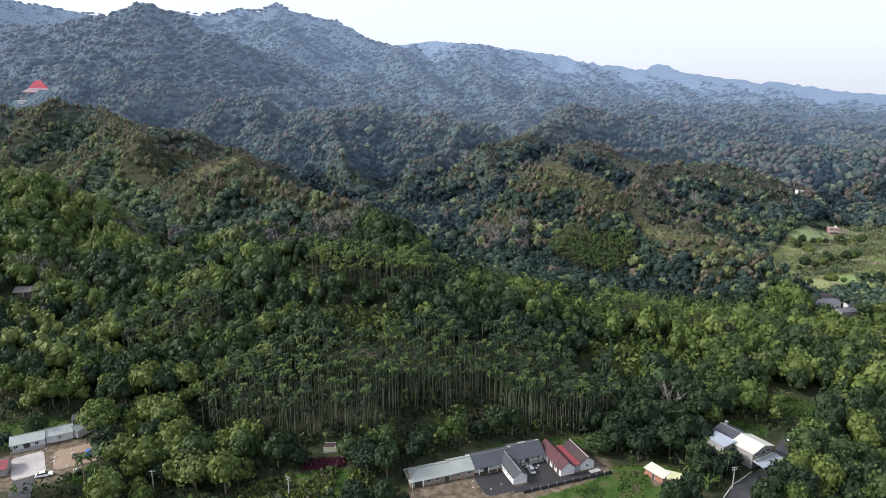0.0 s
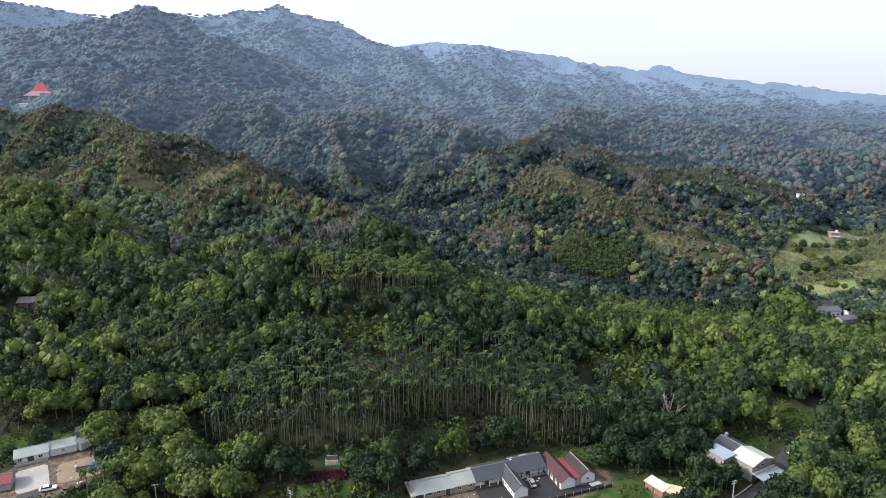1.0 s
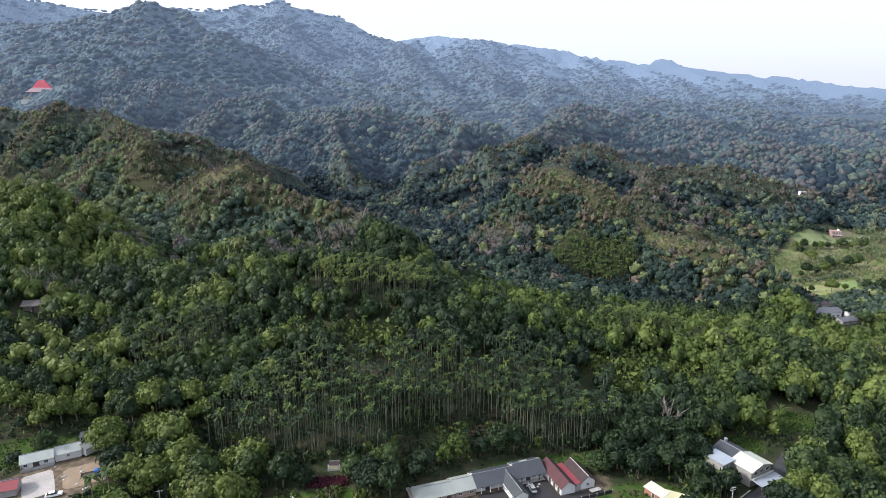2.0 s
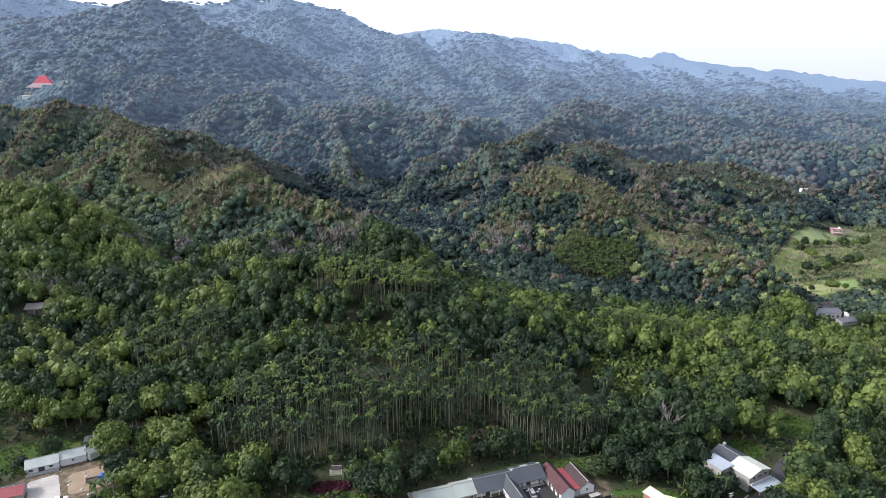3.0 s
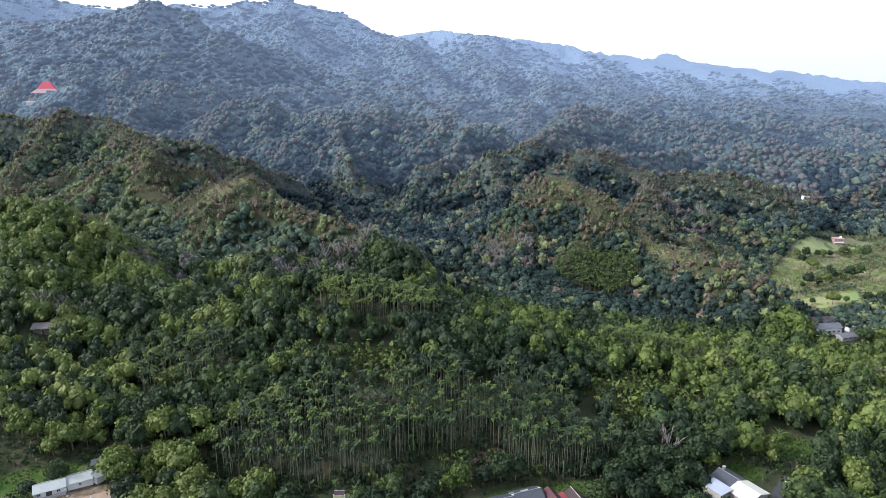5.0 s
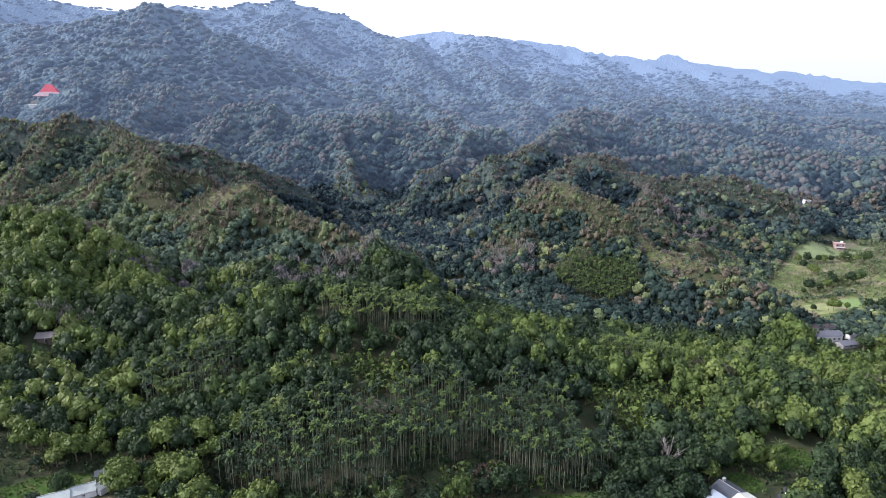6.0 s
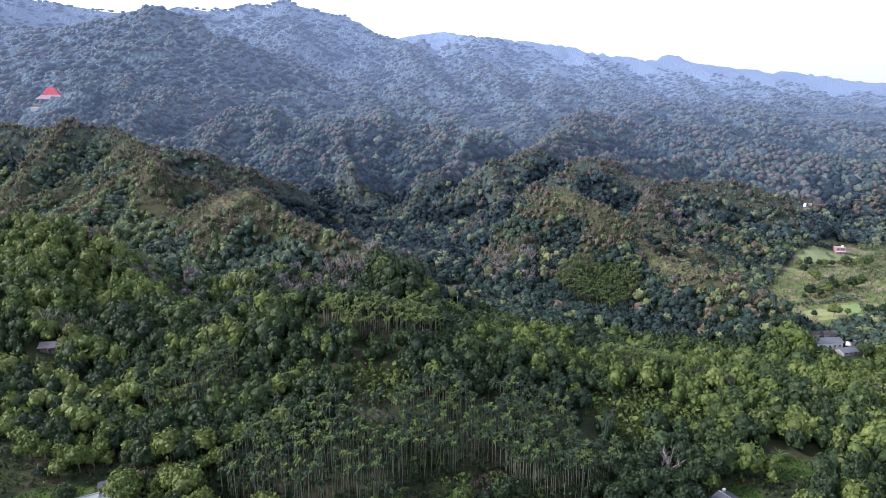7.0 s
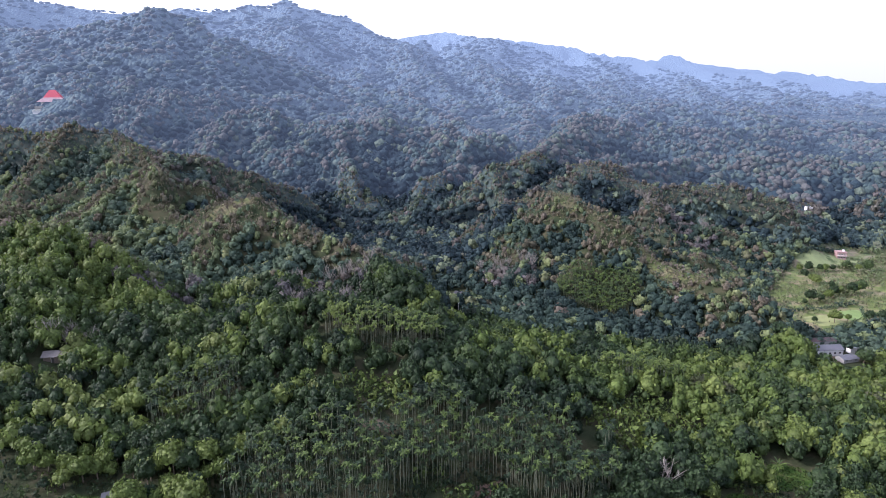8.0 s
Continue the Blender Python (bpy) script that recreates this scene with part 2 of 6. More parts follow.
ridge(0.60, (-222, 334, 63), (-215, 303, 56), (-196, 276, 42), (-185, 250, 28))
# the foothill above the village
ridge(0.26, (-260, 285, 42), (-190, 275, 32), (-115, 278, 26), (-68, 292, 35), (-25, 275, 27), (12, 274, 18))
ridge(0.20, (12, 274, 18), (60, 268, 11), (115, 258, 5), (160, 250, 3))
# the right-hand hill
ridge(0.66, (69, 552, 53), (88, 498, 58), (112, 458, 52), (128, 440, 43), (146, 417, 31), (174, 372, 24), (196, 350, 10), (185, 318, 2))
ridge(0.66, (69, 552, 53), (40, 560, 44), (25, 530, 32), (25, 490, 18))
ridge(0.60, (88, 498, 58), (62, 456, 35), (44, 424, 15))
ridge(0.60, (112, 458, 52), (90, 432, 34), (96, 398, 12))
ridge(0.62, (128, 440, 43), (180, 455, 27), (215, 440, 8))
# the knolls behind it, towards the valley
ridge(0.60, (69, 552, 53), (100, 600, 48), (149, 662, 62), (197, 618, 47), (245, 632, 46), (290, 618, 46), (322, 618, 34), (300, 575, 22), (290, 545, 6))
ridge(0.60, (197, 618, 47), (190, 560, 34), (195, 520, 24), (215, 490, 4))
ridge(0.60, (245, 632, 46), (252, 580, 25), (262, 545, 6))
ridge(0.58, (149, 662, 62), (205, 745, 56), (270, 800, 54), (340, 838, 52), (383, 817, 54), (437, 806, 48), (487, 806, 52), (510, 762, 48), (600, 790, 50), (740, 830, 66))
ridge(0.62, (383, 817, 54), (400, 760, 34), (410, 715, 14))
ridge(0.62, (487, 806, 52), (470, 750, 26), (480, 700, 16))
# the long spur that comes down from the back to the basin
ridge(0.60, (8, 618, 36), (46, 655, 62), (86, 655, 64), (124, 770, 76), (168, 850, 84), (206, 965, 102), (268, 1042, 92), (340, 1050, 84), (449, 1093, 72), (560, 1130, 70), (667, 1187, 68), (900, 1230, 60))
ridge(0.60, (46, 655, 60), (52, 615, 50), (50, 584, 44))
ridge(0.62, (206, 965, 102), (280, 950, 82), (318, 940, 72), (345, 890, 50))
ridge(0.62, (340, 1050, 84), (420, 990, 66), (500, 930, 52), (560, 880, 40))
ridge(0.62, (667, 1187, 68), (700, 1060, 54), (720, 950, 40))
# the hills in the middle distance
ridge(0.64, (-480, 985, 92), (-360, 965, 94), (-313, 940, 109), (-274, 956, 116), (-232, 950, 101), (-190, 905, 96), (-150, 872, 97), (-87, 905, 97), (-20, 890, 91), (30, 870, 82), (60, 900, 70))
ridge(0.70, (-150, 872, 97), (-137, 784, 77), (-113, 736, 56), (-95, 690, 32))
ridge(0.66, (-190, 905, 96), (-188, 825, 74), (-161, 760, 50), (-140, 705, 28))
ridge(0.66, (-274, 956, 116), (-262, 880, 74), (-222, 795, 52), (-200, 745, 34))
ridge(0.68, (-313, 940, 109), (-330, 870, 78), (-345, 800, 50))
ridge(0.68, (-20, 890, 91), (-34, 832, 76), (-38, 793, 52), (-60, 740, 36), (-70, 690, 28))
ridge(0.68, (30, 870, 82), (5, 826, 72), (4, 739, 51), (-10, 690, 38), (-30, 655, 30))
ridge(0.55, (-87, 905, 97), (-110, 1060, 92), (-137, 1150, 101), (-190, 1250, 120))
ridge(0.55, (60, 900, 70), (40, 1080, 70), (-20, 1200, 96), (-60, 1260, 104))
# the low ranges on the right behind
ridge(0.50, (100, 1480, 92), (179, 1400, 97), (280, 1390, 92), (381, 1364, 99), (473, 1440, 106), (528, 1356, 98), (636, 1353, 92), (760, 1330, 78), (950, 1370, 56), (1200, 1400, 50))
ridge(0.52, (381, 1364, 99), (350, 1250, 80), (330, 1160, 66))
ridge(0.52, (636, 1353, 92), (600, 1240, 62), (590, 1190, 56))
ridge(0.50, (179, 1400, 97), (150, 1280, 74), (140, 1160, 62))
ridge(0.45, (252, 1620, 136), (383, 1612, 112), (470, 1640, 108), (620, 1680, 104), (800, 1720, 104), (1000, 1780, 94), (1218, 1830, 84), (1500, 1900, 80))
# the mountain above the temple, with the buttresses of its face
ridge(0.58, (-1500, 1600, 330), (-1150, 1560, 300), (-940, 1470, 268), (-800, 1430, 276), (-706, 1400, 292), (-622, 1400, 312), (-560, 1420, 290), (-505, 1490, 240), (-415, 1530, 218), (-330, 1520, 186), (-260, 1440, 162), (-200, 1390, 146), (-112, 1358, 138), (-60, 1290, 108))
ridge(0.62, (-706, 1400, 280), (-690, 1300, 228), (-692, 1190, 186), (-640, 1090, 148), (-600, 1020, 118), (-560, 960, 92))
ridge(0.62, (-622, 1400, 292), (-590, 1320, 230), (-560, 1250, 188), (-505, 1080, 152), (-498, 1026, 138), (-470, 960, 96))
ridge(0.62, (-560, 1420, 268), (-520, 1330, 196), (-455, 1200, 170), (-450, 1120, 142), (-420, 1040, 92))
ridge(0.62, (-940, 1470, 268), (-830, 1260, 196), (-775, 1150, 142), (-720, 1085, 112), (-700, 1010, 92))
ridge(0.62, (-1150, 1560, 300), (-1050, 1330, 196), (-960, 1180, 150), (-900, 1060, 110))
ridge(0.62, (-415, 1530, 218), (-380, 1430, 170), (-345, 1330, 136), (-330, 1220, 104))
ridge(0.60, (-330, 1520, 186), (-270, 1370, 140), (-240, 1260, 108))
# the ranges behind
ridge(0.60, (-1900, 2100, 508), (-1350, 2300, 434), (-1150, 2320, 412), (-1000, 2340, 428), (-894, 2350, 432), (-824, 2350, 421), (-711, 2320, 441), (-585, 2300, 447), (-486, 2300, 424), (-371, 2320, 396), (-289, 2300, 364), (-188, 2290, 326), (-140, 2000, 262), (-90, 1770, 194), (-4, 1656, 150), (30, 1540, 112))
ridge(0.62, (-585, 2300, 445), (-500, 2020, 330), (-440, 1800, 236), (-400, 1660, 180))
ridge(0.62, (-371, 2320, 394), (-330, 2000, 232), (-270, 1800, 176), (-200, 1650, 140))
ridge(0.40, (-500, 3900, 420), (-64, 3857, 480), (127, 2600, 340), (301, 3234, 382), (627, 3300, 352), (980, 3400, 300), (1180, 3482, 320), (1695, 3700, 250), (2083, 3900, 246), (2430, 3600, 172), (3000, 3700, 150))
ridge(0.50, (127, 2600, 340), (60, 2290, 272), (110, 1860, 196), (126, 1640, 146), (150, 1520, 112))
ridge(0.50, (127, 2600, 340), (240, 2480, 284), (300, 2100, 196), (300, 1800, 152), (252, 1620, 136))
ridge(0.48, (627, 3300, 350), (640, 2360, 200), (470, 2030, 166), (440, 1800, 130), (383, 1640, 112))
ridge(0.42, (980, 3400, 300), (985, 2750, 206), (860, 2300, 160), (740, 1950, 120))
ridge(0.42, (1180, 3482, 320), (1260, 2900, 206), (1150, 2300, 140), (1050, 1900, 100))
ridge(0.40, (1695, 3700, 250), (1456, 2713, 156), (1300, 2200, 112))
ridge(0.40, (2430, 3600, 172), (1850, 2950, 134), (1600, 2300, 100))


# level ground under the houses: centre, half length, half width, turn, height
PADS = [(22, 161, 32, 10, 19.5, 0.4), (-118, 162, 15, 14, 35, 6.0), (98, 178, 12, 11, 27, -2.0), (66, 163, 7, 6, -35, 0.0), (218, 332, 16, 9, -15, -4.5)]


def land(x, y):
    """The height of the bare ground at x, y."""
    x, y = np.asarray(x, float), np.asarray(y, float)
    far = np.clip((y - 600) / 1500, 0, 1)
    base = -9 * np.clip((x - 70) / 130, 0, 1) * np.clip((y - 100) / 80, 0, 1) + 12 * np.exp(-((x - 10) / 90) ** 2 - ((y - 440) / 90) ** 2) + 30 * far
    base = base + 14 * np.clip((-x - 150) / 150, 0, 1) * np.clip((y - 330) / 80, 0, 1)
    base = base + 26 * np.clip((y - 700) / 250, 0, 1) + 22 * np.clip((y - 1000) / 400, 0, 1)
    soft = 2.2 + 5 * far
    total = np.ones_like(base + soft)
    wx = x + 14 * smooth_noise(x, y, 90, 1) * np.clip((y - 250) / 200, 0, 1)
    wy = y + 14 * smooth_noise(x, y, 90, 2) * np.clip((y - 250) / 200, 0, 1)
    weight, fall = np.full_like(total, 1e-6), np.full_like(total, 6e-5)
    shape = total.shape
    wx, wy, base_, soft_ = (np.broadcast_to(v, shape).reshape(-1) for v in (wx, wy, base, soft))
    total, weight, fall = total.reshape(-1), weight.reshape(-1), fall.reshape(-1)
    for slope, nodes in RIDGES:
        xs, ys, zs = zip(*nodes)
        reach = (max(zs) + 40) / slope
        near = np.nonzero((wx > min(xs) - reach) & (wx < max(xs) + reach) & (wy > min(ys) - reach) & (wy < max(ys) + reach))[0]
        if not len(near):
            continue
        px, py = wx[near], wy[near]
        best, drop = np.full(len(near), -1e4), np.full(len(near), 60.0)
        for (ax, ay, az), (bx, by, bz) in zip(nodes, nodes[1:]):
            dx, dy = bx - ax, by - ay
            s = np.clip(((px - ax) * dx + (py - ay) * dy) / (dx * dx + dy * dy), 0, 1)
            d = np.hypot(px - ax - s * dx, py - ay - s * dy)
            down = slope * (np.sqrt(d * d + 20) - 4.5)
            crest = az + (bz - az) * s - down
            drop = np.where(crest > best, down, drop)
            best = np.maximum(best, crest)
        up = best - base_[near]
        share = np.exp(np.clip(up / (soft_[near] * 4), -50, 80))
        weight[near] += share
        fall[near] += share * drop
        total[near] += np.exp(np.clip(up / soft_[near], -50, 120))
    total, weight, fall = total.reshape(shape), weight.reshape(shape), fall.reshape(shape)
    rise = soft * np.log(total)
    fall = fall / weight
    # gullies and side spurs cut into the flanks, below the crests
    flank = np.clip(fall / 14, 0.12, 1)
    carve = (crease_noise(x, y, 74, 3) - 0.55) * 9.5 + (crease_noise(x, y, 36, 8) - 0.3) * 3.2
    carve = carve * (1 + 0.7 * np.clip((y - 480) / 250, 0, 1)) * np.clip((y - 270) / 90, 0.25, 1)
    rough = np.clip(rise / 30, 0, 1) * flank * carve
    deep = np.clip(fall / 60, 0.10, 1) * (1 - 0.25 * np.clip((y - 2000) / 900, 0, 1))
    rough = rough + np.clip(rise / 120, 0, 1) * far * deep * ((crease_noise(x, y, 330, 4) + 0.1) * 34 + (crease_noise(x, y, 150, 6) - 0.05) * 24)
    ground = base + rise + rough + 4.0 * np.clip(rise / 20, 0, 1) - 0.5 + 5 * np.clip((y - 560) / 150, 0, 1) + 7 * np.clip((y - 1000) / 300, 0, 1)
    for px, py, along, across, turn, level in PADS:
        c, n = math.cos(radians(turn)), math.sin(radians(turn))
        u, v = (x - px) * c + (y - py) * n, (y - py) * c - (x - px) * n
        out = np.hypot(np.maximum(np.abs(u) - along, 0), np.maximum(np.abs(v) - across, 0))
        k = np.clip(out / 9, 0, 1)
        k = k * k * (3 - 2 * k)
        ground = level + (ground - level) * k
    return ground

# ---- clearings, fields and groves of the plan: x, y, half length, half width, turn ----
GRASS = [(31, 178.5, 24, 4.4, 16), (55, 160, 20, 9, 20), (-139, 179, 17, 6, 25), (128, 213, 18, 7.5, -5), (-40, 158, 20, 6, 8), (106, 196, 8, 6, 30),
         (88, 341, 15, 10, 10), (-102, 157, 6, 4, 30), (35, 150, 30, 8, 19)]
VALLEY = [(312, 478, 135, 44, 50), (395, 560, 60, 36, 10)]
FIELDS = [(338, 545, 36, 12, 22), (283, 413, 16, 13, 15), (256, 403, 15, 12, 20), (385, 572, 20, 9, 0), (303, 402, 15, 9, 15), (300, 500, 16, 10, -20)]
YARDS = [(22, 161, 33, 9, 19.5), (3, 158, 15, 5, 19.5), (-118, 162, 15, 14, 35), (66, 160, 5, 3, -35), (218, 332, 15, 8, -15), (88, 345, 5, 3, 10), (-30, 218.5, 9, 3.5, 0)]
OPEN = [(3, 164, 16, 8, 19.5), (40, 169, 17, 10, 19.5), (98, 178, 13, 11, 27), (110, 181, 10, 5, 45), (66, 163, 8, 5, -35), (-35, 170, 6, 5, 0), (118, 190, 6, 4, 40), (86, 157, 10, 5, 50), (98, 168, 12, 5, 36), (-118, 181, 10, 5, 30), (22, 169, 13, 8, 19.5), (68, 160, 9, 6, -30),
        (0, 342, 6, 30, -8), (5, 400, 7, 12, 0), (360, 560, 9, 12, 0), (-176, 246, 6, 8, 20), (218, 322, 17, 14, -15), (-690, 1050, 40, 60, 0)]
GROVES = [(14, 210, 50, 24, 2), (-40, 191, 46, 20, 4), (-30, 272, 34, 12, -4), (95, 270, 22, 9, -8), (100, 398, 28, 22, -10), (-105, 226, 22, 12, 20), (83, 165, 12, 9, -35), (18, 196, 30, 10, 10), (38, 198, 26, 13, 8)]
SCRUB = [(-148, 408, 34, 11, 25), (-238, 466, 26, 10, 40), (-318, 585, 26, 10, 40), (158, 412, 25, 40, 20), (92, 500, 9, 26, 10), (-34, 234, 20, 14, 0), (55, 285, 45, 9, -3), (88, 238, 26, 17, -10), (-25, 232, 14, 6, 0), (-10, 178, 14, 10, 20),
         (70, 232, 14, 20, 20), (312, 478, 150, 52, 50), (395, 560, 66, 40, 10)]
COPSES = [(318, 468, 26, 10, 30), (350, 500, 22, 7, 20), (262, 500, 14, 7, 60), (390, 545, 16, 7, 10), (296, 545, 8, 6, 40)]
CLEAR_BUSH = [(128, 202, 17, 6, 0), (72, 155, 12, 6, -25), (-73, 152, 11, 7, 0), (-38, 151, 28, 6, 5), (-8, 182, 16, 9, 15), (10, 190, 10, 7, 20), (-98, 153, 13, 8, 30)]


def inside(spots, x, y, grow=0.0):
    """Where x, y lies within one of the spots: 1 at its middle, 0 at its rim, less outside."""
    best = np.full(np.shape(x), -9.0)
    for px, py, a, b, turn in spots:
        c, s = math.cos(radians(turn)), math.sin(radians(turn))
        u, v = (x - px) * c + (y - py) * s, (y - py) * c - (x - px) * s
        best = np.maximum(best, 1 - np.hypot(u / (a + grow), v / (b + grow)))
    return best


# ---- the ground: one sheet to the horizon ----
def build_ground():
    sx = np.linspace(-1, 1, 300)
    xs = np.sign(sx) * (np.abs(sx) * 330 + np.abs(sx) ** 4 * 4300)
    sy = np.linspace(0, 1, 400)
    ys = np.concatenate([[-2500, -900, -300, -60, 40, 90], 120 + sy * 900 + sy ** 5 * 3700])
    gx, gy = np.meshgrid(xs, ys)
    gz = land(gx, gy)
    verts = np.stack([gx, gy, gz], -1).reshape(-1, 3)
    w, h = len(xs), len(ys)
    i = (np.arange(h - 1)[:, None] * w + np.arange(w - 1)[None]).reshape(-1)
    faces = np.stack([i, i + 1, i + 1 + w, i + w], -1)
    mesh = bpy.data.meshes.new("ground")
    fill_mesh(mesh, verts, faces)
    x, y = verts[:, 0], verts[:, 1]
    grass = np.clip(inside(GRASS, x, y) * 2.5 + 0.5, 0, 1)
    behind = np.clip((110 - y) / 30, 0, 1) * 0.6
    grass = np.maximum(grass, np.clip(inside(VALLEY, x, y) * 3 + 0.3, 0, 0.75))
    field = np.maximum(np.clip(inside(FIELDS, x, y) * 2.5 + 0.5, 0, 1), np.clip(inside(VALLEY, x, y) * 3 + 0.3, 0, 0.56) + 0.22 * smooth_noise(x, y, 34, 55) * (inside(VALLEY, x, y) > 0))
    dry = (y > 330) & (y < 720)
    field = np.maximum(field, np.where(dry, np.clip(inside(SCRUB[:5], x, y) * 3, 0, 0.45), 0))
    bare = np.clip(inside(YARDS, x, y) * 3 + 0.35, 0, 1)
    for name, values in (("grass", np.maximum(grass, behind)), ("field", field), ("bare", bare)):
        mesh.attributes.new(name, "FLOAT", "POINT").data.foreach_set("value", values.astype(np.float32))
    mesh.polygons.foreach_set("use_smooth", np.ones(len(faces), bool))
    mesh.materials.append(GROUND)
    return tagged(new("ground", mesh), "forested hilly ground with soil, grass and open fields", "ground", kind="structure")


def fill_mesh(mesh, verts, *face_sets):
    """Fills a mesh from arrays of verts and of faces with three or four corners."""
    mesh.vertices.add(len(verts))
    mesh.vertices.foreach_set("co", np.asarray(verts, np.float32).reshape(-1))
    loops = np.concatenate([f.reshape(-1) for f in face_sets])
    sizes = np.concatenate([np.full(len(f), f.shape[1]) for f in face_sets])
    mesh.loops.add(len(loops))
    mesh.loops.foreach_set("vertex_index", loops.astype(np.int32))
    mesh.polygons.add(len(sizes))
    mesh.polygons.foreach_set("loop_start", np.concatenate([[0], np.cumsum(sizes)[:-1]]).astype(np.int32))
    mesh.update(calc_edges=True)


build_ground()

# ---- foliage shapes ----
ICO = bmesh.new()
bmesh.ops.create_icosphere(ICO, subdivisions=1, radius=1)
ICO_V = np.array([v.co[:] for v in ICO.verts])
ICO_F = np.array([[v.index for v in f.verts] for f in ICO.faces])
ICO.free()


def crown_shape(rng, leaves, lobes=4, leaf=0.25, tall=1.0, solid=True, droop=0.2, tilt=0.45, lump=0.17, core=1.0):
    """A crown of radius about 1 on its own origin: uneven leafy lobes, ruffled by tilted leaf clumps."""
    angle = np.arange(lobes) * 2.4 + rng.uniform(-0.5, 0.5, lobes)
    out = rng.uniform(0.28, 0.60, lobes)
    centre = np.stack([np.cos(angle) * out, np.sin(angle) * out, rng.uniform(0.30, 0.80, lobes) * tall], -1)
    centre[0] = (rng.uniform(-0.15, 0.15), rng.uniform(-0.15, 0.15), 0.85 * tall)
    size = rng.uniform(0.42, 0.66, lobes) * (1.25 if lobes < 4 else 1.0)
    if lobes == 1:
        centre[0, 2], size[0] = 0.3 * tall, 0.95
    verts, quads, tris = np.zeros((0, 3)), np.zeros((0, 4), int), np.zeros((0, 3), int)
    if leaves:
        which = rng.integers(0, lobes, leaves)
        d = rng.normal(size=(leaves, 3))
        d[:, 2] = np.abs(d[:, 2]) * 1.1 - 0.35
        d /= np.linalg.norm(d, axis=1)[:, None]
        p = centre[which] + d * (size[which] * rng.uniform(0.82, 1.16, leaves))[:, None]
        nrm = d + rng.normal(scale=tilt, size=(leaves, 3))
        nrm /= np.linalg.norm(nrm, axis=1)[:, None]
        side = np.cross(nrm, rng.normal(size=(leaves, 3)))
        side /= np.linalg.norm(side, axis=1)[:, None]
        up = np.cross(nrm, side)
        s = leaf * rng.uniform(0.6, 1.35, leaves)
        corners = []
        for a, b in ((-1, -0.35), (0.15, -0.8), (1, 0.2), (-0.25, 0.85)):
            j = rng.uniform(0.75, 1.25, (leaves, 1))
            corners.append(p + (side * a + up * b) * s[:, None] * j - np.array([0, 0, droop]) * s[:, None] * (abs(a) * 0.5))
        verts = np.stack(corners, 1).reshape(-1, 3)
        quads = np.arange(leaves * 4).reshape(-1, 4)
    if solid:
        for k in range(lobes):
            blob = ICO_V * rng.uniform(1 - lump, 1 + lump, (len(ICO_V), 1)) * np.array([1, 1, 0.85]) * size[k] * core + centre[k]
            tris = np.concatenate([tris, ICO_F + len(verts)])
            verts = np.concatenate([verts, blob])
    return verts, quads, tris


def plant(name, label, shapes, x, y, z, radius, height, tint, rng, mat, smooth=True):
    """Joins one shape at every place into ONE mesh of countless plants."""
    pick = rng.integers(0, len(shapes), len(x))
    turn = rng.uniform(0, 2 * np.pi, len(x))
    vs, qs, ts, cs, at = [], [], [], [], 0
    for k, (v, q, f) in enumerate(shapes):
        m = np.nonzero(pick == k)[0]
        if not len(m):
            continue
        c, s = np.cos(turn[m])[:, None], np.sin(turn[m])[:, None]
        px = (v[None, :, 0] * c - v[None, :, 1] * s) * radius[m][:, None] + x[m][:, None]
        py = (v[None, :, 0] * s + v[None, :, 1] * c) * radius[m][:, None] + y[m][:, None]
        pz = v[None, :, 2] * height[m][:, None] + z[m][:, None]
        vs.append(np.stack([px, py, pz], -1).reshape(-1, 3))
        step = (np.arange(len(m)) * len(v) + at)[:, None, None]
        qs.append((q[None] + step).reshape(-1, 4))
        if len(f):
            ts.append((f[None] + step).reshape(-1, 3))
        cs.append(np.repeat(tint[m], len(v)))
        at += len(m) * len(v)
    mesh = bpy.data.meshes.new(name)
    fill_mesh(mesh, np.concatenate(vs), *([np.concatenate(qs)] if sum(map(len, qs)) else []), *([np.concatenate(ts)] if ts else []))
    mesh.polygons.foreach_set("use_smooth", np.full(len(mesh.polygons), smooth))
    mesh.attributes.new("tint", "FLOAT", "POINT").data.foreach_set("value", np.concatenate(cs).astype(np.float32))
    mesh.materials.append(mat)
    return tagged(new(name, mesh), label, "forest", kind="stuff")


def scatter(rng, y0, y1, gap, wide=0.755):
    """Places about gap metres apart over the camera's wedge of view between y0 and y1, thinned on slopes that fall away
    from the camera, out of its sight.
    """
    ys = np.arange(y0, y1, gap)
    half = wide * y1 + 40
    xs = np.arange(-half, half, gap)
    x, y = [a.reshape(-1) for a in np.meshgrid(xs, ys)]
    x, y = x + rng.uniform(-0.48, 0.48, len(x)) * gap, y + rng.uniform(-0.48, 0.48, len(x)) * gap
    keep = np.abs(x) < wide * y + 30
    x, y = x[keep], y[keep]
    e = gap * 1.5
    r = np.hypot(x, y)
    away = (land(x + x / r * e, y + y / r * e) - land(x - x / r * e, y - y / r * e)) / (2 * e)
    keep = (away > np.where(r < 800, -0.2 - 120 / r, np.where(r < 1150, -0.14 - 60 / r, -0.07))) | (rng.uniform(size=len(x)) < 0.12)
    x, y = x[keep], y[keep]
    return x, y, land(x, y)


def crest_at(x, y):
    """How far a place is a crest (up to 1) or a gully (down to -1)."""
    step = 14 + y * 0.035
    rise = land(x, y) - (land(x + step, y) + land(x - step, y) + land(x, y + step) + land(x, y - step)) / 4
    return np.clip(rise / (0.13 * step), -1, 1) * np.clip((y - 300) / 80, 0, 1)


